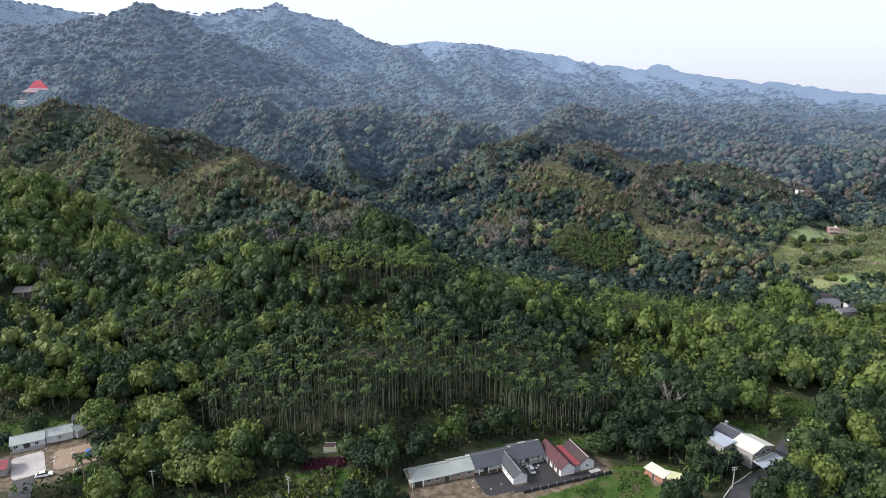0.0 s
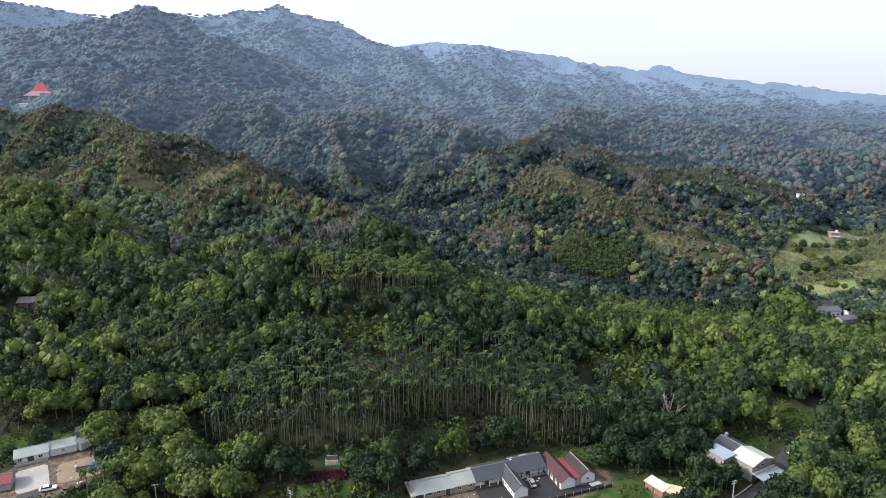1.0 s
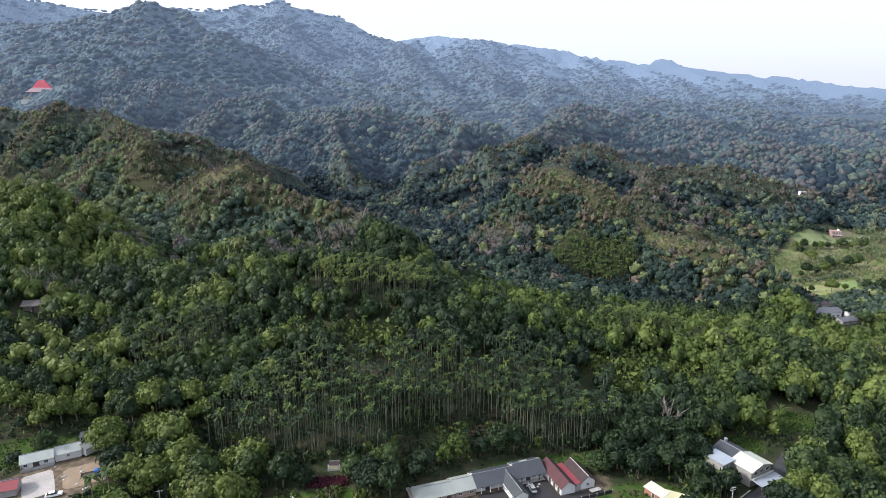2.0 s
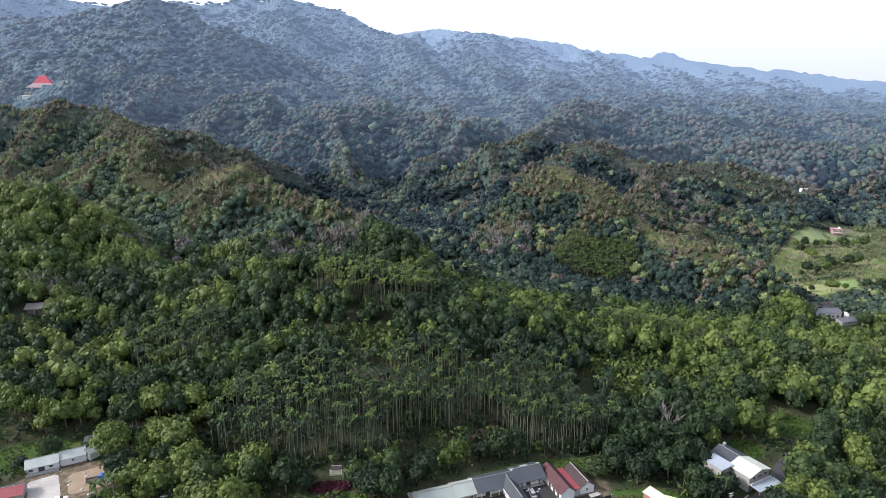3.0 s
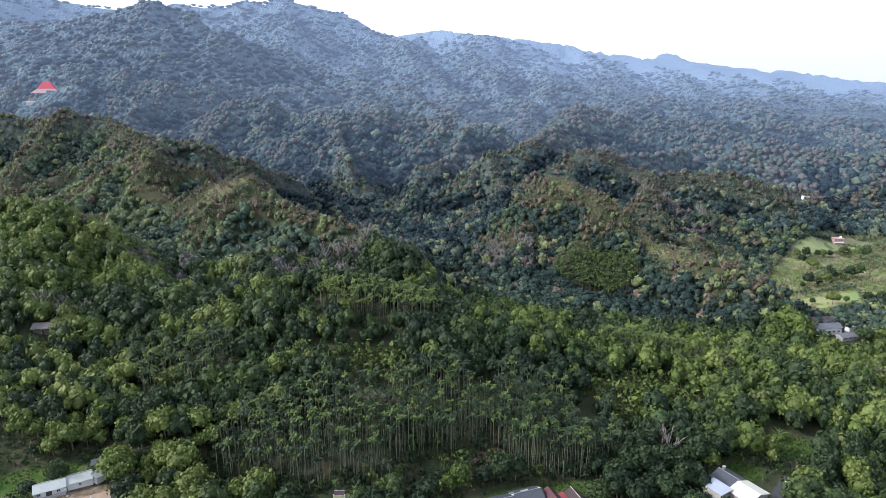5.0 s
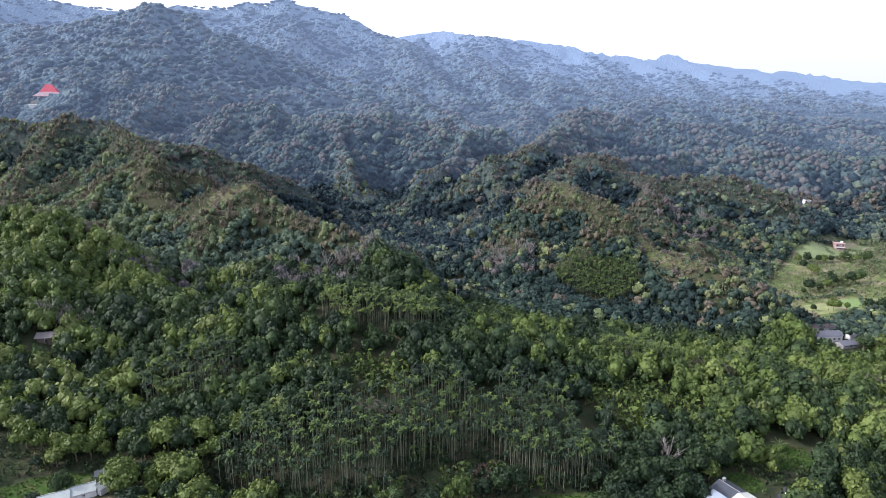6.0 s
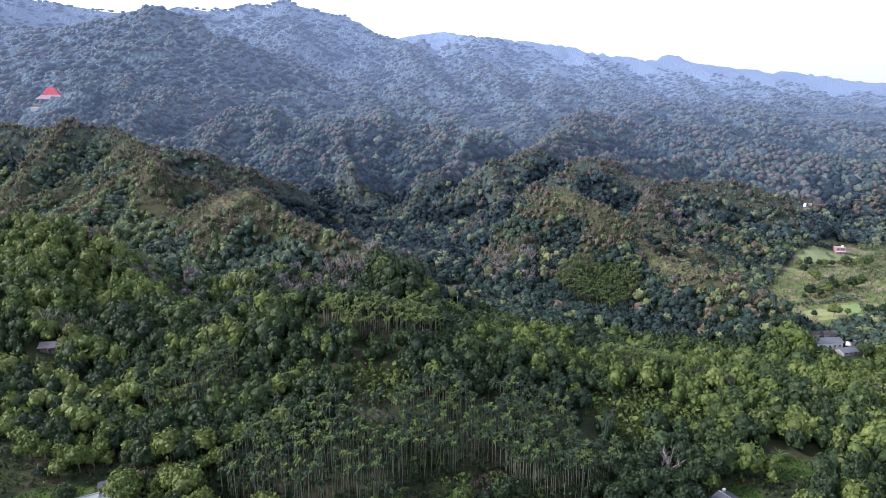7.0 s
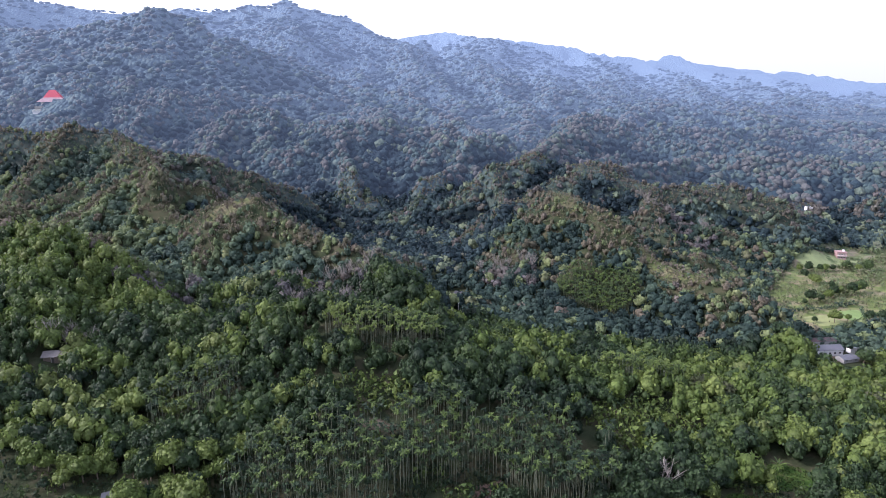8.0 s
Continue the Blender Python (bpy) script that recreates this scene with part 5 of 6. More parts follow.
def row_house():
    h = house("row_house", "white row house with pale grey-green metal roof", *ROW)
    gable_walls(h, 0, 9.0, 0.0, 5.4, 2.6, 4.0, WHITEWASH)
    gable_roof(h, 0.2, 8.8, -0.4, 5.4, 2.6, 4.0, SILVER_ROOF, over=0.35)
    gable_walls(h, 9.2, 16.4, 0.6, 6.0, 2.6, 3.9, WHITEWASH)
    gable_roof(h, 9.4, 16.2, 0.4, 6.0, 2.6, 3.9, SILVER_ROOF, over=0.35)
    for x in (1.4, 6.8):
        window(h, x, 1.0, 1.1, 0.9, y=0.0)
    window(h, 12.8, 1.1, 0.8, 0.7, y=0.6)
    door(h, 4.2, 1.7, 2.0, y=0.0)
    part("front_step", boxed(0.0, 8.8, -1.4, -0.02, -0.4, 0.45), GREY_PLASTER, h)
    part("porch_wall", boxed(0.0, 2.6, -1.6, -1.42, -0.4, 0.95), GREY_PLASTER, h)
    part("porch_wall", boxed(5.4, 8.8, -1.6, -1.42, -0.4, 0.85), GREY_PLASTER, h)
    a = house("row_house_annex", "small white annex with pale metal roof", -115.4, 175.8, 6.0, 64.0)
    gable_walls(a, 0, 6.5, 0.0, 4.2, 2.5, 3.6, WHITEWASH)
    gable_roof(a, 0, 6.5, 0.0, 4.2, 2.5, 3.6, SILVER_ROOF, over=0.3)
    s = house("open_shed", "small open shed with flat grey roof", -120.6, 182.0, 6.6, 25.0, "shed")
    for x, y in ((0, 0), (4.8, 0), (0, 3.0), (4.8, 3.0)):
        part("post", boxed(x, x + 0.15, y, y + 0.15, -0.6, 2.4), STEEL, s)
    roof_pitch(s, (-0.3, -0.3, 2.4), (5.2, -0.3, 2.4), (5.2, 3.5, 2.6), (-0.3, 3.5, 2.6), SLATE_ROOF)
    d = house("dark_shed", "dark shed with blackened roof and red front eave", -132.4, 152.2, 6.0, 22.0, "shed")
    gable_walls(d, 0, 9.0, 0, 6.0, 2.4, 3.6, GREY_PLASTER)
    gable_roof(d, 0, 9.0, 0, 6.0, 2.4, 3.6, RED_ROOF, second=RUST_DARK)


row_house()
flat_patch("concrete_yard", "pale worn concrete yard with stains", -121.2, 160.7, 6.0, 34.5, 4.4, 7.2, PALE_CONCRETE, 6, 0.07)
flat_patch("dirt_yard", "bare earth yard beside the row house", -110.0, 166.0, 6.0, 30, 6.4, 6.4, material("bare_earth", (0.22, 0.165, 0.115), 0.95, grain=1.5, mottle=0.3, bump=0.02), 7, 0.05)
road("lane", "grey asphalt lane beside the yard", [(-110.5, 137), (-114.5, 147), (-118, 154)], 5.4, ASPHALT, 0.1)

# ---- the two-storey house by the road ----


def roadside_house():
    h = house("roadside_house", "two-storey pale house with cream roof by the road", 92.2, 178.2, -2.0, 29.0)
    gable_walls(h, 0, 9.8, -8.0, -0.6, 5.6, 6.9, GREY_PLASTER, axis="y")
    gable_roof(h, 0, 9.8, -8.0, -0.6, 5.6, 7.0, CREAM_ROOF, axis="y", over=0.5, cap=CREAM_ROOF)
    for x in (2.2, 5.0, 7.8):
        window(h, x, 3.9, 1.6, 1.1, y=-8.0)
    for y in (-6.4, -3.4):
        window(h, y, 3.9, 1.4, 1.1, face=1, y=9.8, axis="y")
    part("balcony", boxed(0.0, 9.8, -9.0, -8.02, 2.8, 3.0), CONCRETE, h)
    part("balcony_wall", boxed(0.0, 9.8, -9.0, -8.88, 3.0, 3.7), WHITEWASH, h)
    roof_pitch(h, (-0.2, -12.0, 2.55), (10.6, -12.0, 2.55), (10.6, -9.0, 2.95), (-0.2, -9.0, 2.95), BLUE_ROOF, name="porch_roof", label="pale blue-grey porch roof")
    for x in (0.2, 5.2, 10.2):
        part("post", boxed(x, x + 0.14, -11.8, -11.66, -0.4, 2.5), STEEL, h)
    door(h, 4.8, 3.0, 2.4, y=-8.0)
    s = house("rear_house", "low rear house with dark grey gabled roof", 92.2, 178.2, -2.0, 29.0)
    gable_walls(s, 3.2, 12.6, 0.0, 9.0, 3.6, 5.4, GREY_PLASTER, axis="y")
    gable_roof(s, 3.2, 12.6, 0.0, 9.0, 3.6, 5.5, SLATE_ROOF, axis="y", over=0.5)
    a = house("flat_roof_house", "flat-roofed side house with pale blue roof", 92.2, 178.2, -2.0, 29.0)
    part("wall", boxed(-4.6, -0.3, -1.2, 5.2, -0.4, 5.3), GREY_PLASTER, a)
    roof_pitch(a, (-5.2, -1.8, 5.9), (0.6, -1.8, 6.3), (0.6, 5.8, 6.3), (-5.2, 5.8, 5.9), BLUE_ROOF)
    t = house("water_tank", "stainless steel water tank on a frame", 96.5, 190.5, 1.2, 0, "water tank")
    bm = bmesh.new()
    tube(bm, [(0, 0, 1.2), (0, 0, 1.35), (0, 0, 2.7), (0, 0, 2.95)], [0.45, 0.6, 0.6, 0.2], 14)
    part("tank", bm, STEEL, t)
    for x, y in ((-0.5, -0.5), (0.5, -0.5), (0.5, 0.5), (-0.5, 0.5)):
        part("leg", boxed(x - 0.05, x + 0.05, y - 0.05, y + 0.05, -3.4, 1.3), STEEL, t)


roadside_house()
road("road", "grey asphalt road past the roadside house", [(72, 138), (80, 150), (89, 160.5), (99, 168), (108, 176), (116, 187), (123, 194)], 5.2, ASPHALT, 0.12)
road("kerb", "pale concrete kerb along the road", [(69.4, 139.6), (77.4, 151.8), (86.6, 162.6), (95.5, 169.6)], 0.35, CONCRETE, 0.3)


def hut(x, y, turn, long, deep, roof):
    h = house("brick_hut", "small red brick hut with pale yellow roof", x, y, float(land(x, y)), turn, "hut", "brick huts by the field")
    part("wall", boxed(0, long, 0, 0.2, -0.4, 2.1), RED_BRICK, h)
    part("wall", boxed(0, long, deep - 0.2, deep, -0.4, 2.3), RED_BRICK, h)
    part("wall", boxed(0, 0.2, 0.2, deep - 0.2, -0.4, 2.1), RED_BRICK, h)
    part("wall", boxed(long - 0.2, long, 0.2, deep - 0.2, -0.4, 2.1), RED_BRICK, h)
    roof_pitch(h, (-0.3, -0.4, 2.2), (long + 0.3, -0.4, 2.2), (long + 0.3, deep + 0.3, 2.9), (-0.3, deep + 0.3, 2.9), roof)
    door(h, long * 0.5, 0.9, 1.8, y=0.0)


hut(60.9, 165.6, -57, 6.4, 3.0, CREAM_ROOF)
hut(64.9, 160.2, -26, 6.4, 3.2, YELLOW_ROOF)

# ---- trees with a place of their own ----
def special_tree(seed, x, y, radius, height, tint, label, leaves=900, leaf=0.095):
    t = broadleaf_tree(seed, radius, height, tint, label, leaves, leaf)
    t.location = (x, y, float(land(x, y)))
    t.rotation_euler = (0, 0, seed * 1.7)
    return t


special_tree(201, -109.8, 179.0, 6.2, 12.5, 0.60, "large yellow-green tree overhanging the row house", 1300, 0.085)
special_tree(202, -71.4, 157.5, 7.0, 12.5, 0.73, "broad pale olive tree in thin leaf", 1300, 0.08)
special_tree(203, -60.0, 160.0, 4.4, 8.0, 0.58, "yellow-green tree beside a pale olive one", 900)
special_tree(204, -22.6, 164.5, 6.0, 9.0, 0.18, "wide dark green tree beside the shrine", 1200, 0.085)
special_tree(205, 49.5, 177.0, 4.6, 6.6, 0.40, "grey-green round tree behind the red-roofed wing")
special_tree(206, 75.1, 193.0, 5.6, 11.5, 0.30, "tall dark tree with light tips beside the grove", 1200)
special_tree(207, 99.4, 204.0, 4.8, 8.5, 0.18, "dense dark round tree above the roadside house")
special_tree(208, 112.0, 165.5, 5.4, 9.5, 0.62, "yellow-green tree beside the road")
special_tree(209, 117.0, 160.0, 5.0, 9.0, 0.44, "leafy mid green tree beside the road")
special_tree(210, 124.0, 162.0, 5.0, 9.0, 0.66, "bright yellow-green tree above the road")
special_tree(211, 141.0, 229.0, 5.4, 11.0, 0.66, "bright yellow-green tree at the clearing's edge", 1100)
special_tree(212, 129.5, 229.5, 4.4, 9.0, 0.60, "yellow-green tree among dark ones")
special_tree(213, 168.0, 226.0, 5.8, 11.0, 0.68, "large bright yellow-green tree at the wood's edge", 1100)
special_tree(214, 123.0, 250.0, 6.2, 9.0, 0.34, "broad rounded mid green tree")
special_tree(215, 94.0, 241.0, 3.4, 5.6, 0.62, "small bright yellow-green tree in the scrub")
special_tree(216, -48.0, 268.0, 5.2, 9.5, 0.72, "brilliant yellow-green tree above the grove")
special_tree(217, -98.0, 210.0, 4.6, 9.0, 0.66, "yellow-green tree on the foothill")
special_tree(218, -110.0, 222.0, 5.6, 10.5, 0.64, "tall yellow-green tree on the foothill")
special_tree(219, 70.0, 262.0, 5.6, 8.5, 0.60, "spreading yellow-green tree on the ridge")
special_tree(220, 98.0, 264.0, 4.8, 8.5, 0.58, "round yellow-green tree on the ridge")
special_tree(221, 22.0, 290.0, 6.5, 10.0, 0.62, "large dull olive tree on the low ridge", 1100)


special_tree(222, 199.0, 312.0, 5.0, 8.5, 0.24, "dark green tree before the hamlet")
special_tree(223, 209.0, 308.0, 5.2, 8.0, 0.34, "mid green tree before the hamlet")
special_tree(224, 219.0, 313.0, 4.6, 7.0, 0.20, "dark green tree before the hamlet")
special_tree(225, 231.0, 322.0, 5.0, 8.5, 0.40, "mid green tree beside the hamlet")
special_tree(226, 200.0, 330.0, 4.6, 8.0, 0.30, "dark green tree between hamlet houses")
special_tree(227, 238.0, 330.0, 4.6, 8.0, 0.26, "dark green tree beside the hamlet")


# ---- vehicles ----
def wheel(parent, x, y, radius=0.31, width=0.2):
    bm = bmesh.new()
    tube(bm, [(x, y - width / 2, radius), (x, y - width / 2 + 0.03, radius), (x, y + width / 2 - 0.03, radius), (x, y + width / 2, radius)], [radius * 0.82, radius, radius, radius * 0.82], 14)
    w = part("wheel", bm, RUBBER, parent)
    bm = bmesh.new()
    side = 1 if y > 0 else -1
    tube(bm, [(x, y + side * width * 0.3, radius), (x, y + side * (width / 2 + 0.015), radius)], [radius * 0.55, radius * 0.5], 10)
    part("rim", bm, STEEL, w)


def profile_body(bm, outline, half, inset=0.0):
    """A body drawn out of its side outline (x, z), narrowed at the top by inset."""
    zs = [p[1] for p in outline]
    lo, hi = min(zs), max(zs)
    rings = []
    for s in (-1, 1):
        rings.append([bm.verts.new((x, s * (half - inset * (z - lo) / max(hi - lo, 0.01)), z)) for x, z in outline])
    n = len(outline)
    bm.faces.new(rings[0])
    bm.faces.new(rings[1][::-1])
    for i in range(n):
        j = (i + 1) % n
        bm.faces.new((rings[0][j], rings[0][i], rings[1][i], rings[1][j]))
    bmesh.ops.recalc_face_normals(bm, faces=bm.faces)


def saloon_car(x, y, turn, paint, label):
    car = tagged(new("car"), label, "car", "parked cars")
    car.matrix_world = pose(x, y, float(land(x, y)) + 0.08, 0, 0, turn)
    bm = bmesh.new()
    profile_body(bm, [(-2.2, 0.35), (-2.25, 0.62), (-2.05, 0.86), (-1.3, 0.92), (1.0, 0.92), (2.0, 0.78), (2.22, 0.58), (2.2, 0.32)], 0.86, 0.08)
    body = part("body", bm, paint, car)
    bm = bmesh.new()
    profile_body(bm, [(-1.75, 0.92), (-1.15, 1.36), (0.25, 1.38), (1.05, 0.93)], 0.76, 0.16)
    part("windows", bm, GLASS, body)
    bm = bmesh.new()
    profile_body(bm, [(-1.2, 1.34), (-1.05, 1.42), (0.15, 1.43), (0.3, 1.36)], 0.64, 0.04)
    part("car_roof", bm, paint, body)
    for a in (-1.35, 1.4):
        for b in (-0.78, 0.78):
            wheel(car, a, b)
    for b in (-0.6, 0.6):
        part("headlight", boxed(2.14, 2.26, b - 0.16, b + 0.16, 0.56, 0.7), WHITE_PAINT, car)
        part("tail_light", boxed(-2.28, -2.18, b - 0.16, b + 0.16, 0.62, 0.76), RED_ROOF, car)


SILVER_PAINT = material("silver_car_paint", (0.40, 0.41, 0.42), 0.3, 0.5, grain=0.6, mottle=0.06)
saloon_car(-113.0, 155.2, 22, WHITE_PAINT, "white saloon car parked by the yard")
saloon_car(119.6, 190.6, 40, WHITE_PAINT, "white car parked beside the road")
saloon_car(*local(37.2, -3.2), 100, SILVER_PAINT, "silver car parked in the farmhouse courtyard")


def flatbed_truck(x, y, turn):
    t = tagged(new("flatbed_truck"), "small flatbed truck with a blue cab", "truck")
    t.matrix_world = pose(x, y, float(land(x, y)) + 0.08, 0, 0, turn)
    bm = bmesh.new()
    profile_body(bm, [(1.0, 0.45), (1.0, 1.95), (1.25, 2.05), (2.1, 2.0), (2.45, 1.35), (2.5, 0.45)], 0.88, 0.08)
    cab = part("cab", bm, BLUE_PAINT, t, "bright blue cab")
    part("windscreen", boxed(2.28, 2.34, -0.68, 0.68, 1.3, 1.8), GLASS, cab)
    part("bed", boxed(-2.6, 0.9, -0.92, 0.92, 0.62, 0.78), DOOR_DARK, t)
    part("side_board", boxed(-2.6, 0.9, -0.96, -0.9, 0.78, 1.15), TIMBER, t)
    part("side_board", boxed(-2.6, 0.9, 0.9, 0.96, 0.78, 1.15), TIMBER, t)
    part("tail_board", boxed(-2.66, -2.6, -0.92, 0.92, 0.78, 1.15), TIMBER, t)
    part("chassis", boxed(-2.4, 2.3, -0.4, 0.4, 0.35, 0.6), RUBBER, t)
    for a in (-1.6, 1.75):
        for b in (-0.78, 0.78):
            wheel(t, a, b, 0.36, 0.24)


flatbed_truck(-107.6, 164.8, 22)


# ---- the shrine, its flower bed and small things round the houses ----
def shrine():
    s = house("roadside_shrine", "tiny shrine with white wall and pale yellow front", -35.2, 173.0, float(land(-35.2, 173.0)), 2, "shrine")
    part("base", boxed(-2.0, 2.0, -1.2, 1.4, -0.8, 0.35), CONCRETE, s)
    gable_walls(s, -1.4, 1.4, -0.4, 1.2, 1.5, 2.1, WHITEWASH)
    gable_roof(s, -1.4, 1.4, -0.4, 1.2, 1.5, 2.1, RUST_DARK, over=0.3)
    part("front_panel", boxed(-1.6, 1.6, -1.1, -0.95, 0.35, 1.2), YELLOW_ROOF, s, "pale yellow front panel")
    part("pillar", boxed(-1.9, -1.7, -1.1, -0.9, 0.35, 1.7), WHITEWASH, s)
    part("pillar", boxed(1.7, 1.9, -1.1, -0.9, 0.35, 1.7), WHITEWASH, s)


shrine()


def flower_bed():
    r = np.random.default_rng(77)
    n = 700
    x, y = -36 + r.uniform(-6.5, 6.0, n), 167.3 + r.uniform(-1.9, 1.9, n)
    size = r.uniform(0.3, 0.55, n)
    m = foliage("magenta_leaves", [(0.0, (0.055, 0.010, 0.022)), (0.5, (0.085, 0.014, 0.034)), (1.0, (0.11, 0.03, 0.045))])
    tagged(plant("flower_bed", "low bed of dark magenta-leaved plants before the shrine", TUFT_SHAPES, x, y, land(x, y), size, size, r.uniform(0, 1, n), r, m), category="flower bed")


flower_bed()


def utility_pole(x, y, height, arms, label):
    p = tagged(new("utility_pole"), label, "utility pole", "utility poles")
    p.location = (x, y, float(land(x, y)))
    p.rotation_euler = (0, 0, x * 0.3)
    bm = bmesh.new()
    tube(bm, [(0, 0, -0.5), (0, 0, height * 0.5), (0, 0, height)], [0.19, 0.16, 0.12], 10)
    part("pole", bm, CONCRETE, p)
    for k in range(arms):
        z = height - 0.35 - k * 0.75
        arm = part("crossarm", boxed(-0.95, 0.95, -0.06, 0.06, z, z + 0.11), STEEL, p)
        for a in (-0.8, -0.3, 0.3, 0.8):
            bm = bmesh.new()
            tube(bm, [(a, 0, z + 0.11), (a, 0, z + 0.2), (a, 0, z + 0.3)], [0.04, 0.06, 0.03], 6)
            part("insulator", bm, WHITE_PAINT, arm)


for place in ((-43.7, 154.2, 6.5, 2), (-83.3, 156.8, 7.0, 1), (84.8, 159.6, 7.5, 2), (166.0, 213.5, 9.0, 2), (101.5, 271.1, 9.0, 1), (138.9, 262.7, 10.0, 1), (4.0, 353.0, 8.0, 1)):
    utility_pole(*place, "slim concrete utility pole with steel crossarms")


def lump(name, label, category, x, y, size, mat, group=""):
    """A small heap or bundle of uneven shape."""
    bm = bmesh.new()
    bmesh.ops.create_icosphere(bm, subdivisions=2, radius=1)
    for v in bm.verts:
        k = 0.75 + 0.4 * noise.noise(v.co * 1.7 + Vector((x, y, 0)))
        v.co = Vector((v.co.x * size[0] * k, v.co.y * size[1] * k, max(v.co.z, -0.35) * size[2] * k))
    ob = part(name, bm, mat)
    ob.location = (x, y, float(land(x, y)) + 0.1)
    ob.rotation_euler = (0, 0, x)
    return tagged(ob, label, category, group)


TARP = material("white_tarpaulin", (0.62, 0.61, 0.58), 0.6, grain=0.4, mottle=0.15)
BRUSHWOOD = material("cut_brushwood", (0.12, 0.082, 0.066), 0.95, grain=0.2, mottle=0.5, bump=0.05)
for k, (x, y) in enumerate(((-113.5, 169.0), (-112.0, 167.2), (-115.8, 164.5), (-114.9, 162.8), (-109.6, 160.8), (-106.0, 158.6), (-121.5, 169.6))):
    lump("rubbish_heap", "small pale heap of sacks and rubble", "rubbish heap", x, y, (0.5 + 0.25 * (k % 3), 0.45, 0.4), TARP if k % 2 else CONCRETE, "heaps in the dirt yard")
def brush_pile(seed, x, y, size):
    """A loose heap of crossed cut branches and withered leaves."""
    r = random.Random(seed)
    bm = bmesh.new()
    for _ in range(110):
        a, d, e = r.uniform(0, 6.283), size * r.uniform(0, 1) ** 0.6, r.uniform(-0.25, 0.7)
        p = Vector((math.cos(a) * d, math.sin(a) * d * 0.75, 0.15 + 0.8 * (1 - d / size) * r.random()))
        b = r.uniform(0, 6.283)
        q = Vector((math.cos(b) * math.cos(e), math.sin(b) * math.cos(e), math.sin(e))) * r.uniform(0.8, 2.0)
        tube(bm, [p - q / 2, p, p + q / 2], [0.05, 0.07, 0.03], 3)
        c = [bm.verts.new(p + Vector((r.uniform(-0.5, 0.5), r.uniform(-0.5, 0.5), r.uniform(-0.1, 0.35)))) for _k in range(4)]
        bm.faces.new(c)
    ob = part("brushwood_pile", bm, BRUSHWOOD)
    ob.location = (x, y, float(land(x, y)))
    return tagged(ob, "brown pile of cut brushwood on the slope", "brushwood", "brushwood piles")


for k, (x, y, size) in enumerate(((12.0, 194.0, 3.0), (15.5, 192.0, 2.6), (9.5, 191.0, 2.2), (13.5, 189.5, 2.4), (16.5, 196.5, 2.2))):
    brush_pile(k, x, y, size)
for k in range(16):
    place_tree(7 if k % 3 else 2, -97 + 11 * math.cos(k * 2.4) * (k / 16) ** 0.5, 151 + 5 * math.sin(k * 2.4) * (k / 16) ** 0.5, 0.36 + 0.06 * (k % 4))
for x, y, size in ((81, 164.5, 0.75), (86, 167.5, 0.8), (76.5, 163.5, 0.65), (90, 171.5, 0.8), (83, 170.5, 0.8), (78, 168.5, 0.85)):
    place_tree(0 if x > 80 else 1, x, y, size)
# hedges and lone trees of the valley fields
r = random.Random(8)
for ax, ay, bx, by, n in ((262, 436, 330, 470, 9), (300, 520, 372, 524, 8), (330, 430, 390, 500, 8), (250, 400, 300, 396, 5), (300, 470, 300, 520, 5)):
    for k in range(n):
        place_tree(r.choice((1, 2, 3, 4, 5, 2)), ax + (bx - ax) * k / n + r.uniform(-4, 4), ay + (by - ay) * k / n + r.uniform(-3, 3), r.uniform(0.55, 1.0))
for u, v in ((40.6, -1.4), (36.6, -1.0), (39.5, -2.4)):
    lump("sack_pile", "small grey pile of sacks in the courtyard", "sacks", *local(u, v), (0.6, 0.5, 0.4), GREY_PLASTER, "sacks in the courtyard")
for k, (u, v) in enumerate(((16.5, -3.2), (17.5, -5.0), (18.6, -2.2), (25.8, -6.4), (22.0, -7.5))):
    lump("stone", "pale loose stone on the ground", "stone", *local(u, v), (0.35, 0.3, 0.25), CONCRETE, "loose stones")
for x, y in ((19.5, 190.2), (20.3, 189.4)):
    lump("beehive_box", "small white box at the grove's edge", "box", x, y, (0.4, 0.4, 0.5), WHITE_PAINT, "white boxes by the grove")


def roof_tank(x, y, z):
    t = tagged(new("white_water_tank"), "white lying water tank beside the row house", "water tank")
    t.matrix_world = pose(x, y, z, 0, 0, 20)
    bm = bmesh.new()
    tube(bm, [(-0.9, 0, 0.9), (-0.8, 0, 0.9), (0.8, 0, 0.9), (0.9, 0, 0.9)], [0.3, 0.5, 0.5, 0.3], 12)
    part("tank", bm, WHITE_PAINT, t)
    for a in (-0.6, 0.6):
        part("leg", boxed(a - 0.08, a + 0.08, -0.3, 0.3, -0.5, 0.45), STEEL, t)


roof_tank(-129.0, 177.0, float(land(-129.0, 177.0)))


def trailer():
    t = tagged(new("flat_trailer"), "flat grey trailer parked by the garden wall", "trailer")
    t.matrix_world = pose(*local(55.0, -10.3), 0.45, 0, 0, 24)
    part("deck", boxed(-1.8, 1.8, -0.8, 0.8, 0.55, 0.7), GREY_PLASTER, t)
    for a in (-0.5, 0.5):
        for b in (-0.7, 0.7):
            wheel(t, a, b, 0.28, 0.18)
    part("drawbar", boxed(1.8, 2.8, -0.05, 0.05, 0.55, 0.63), STEEL, t)


trailer()


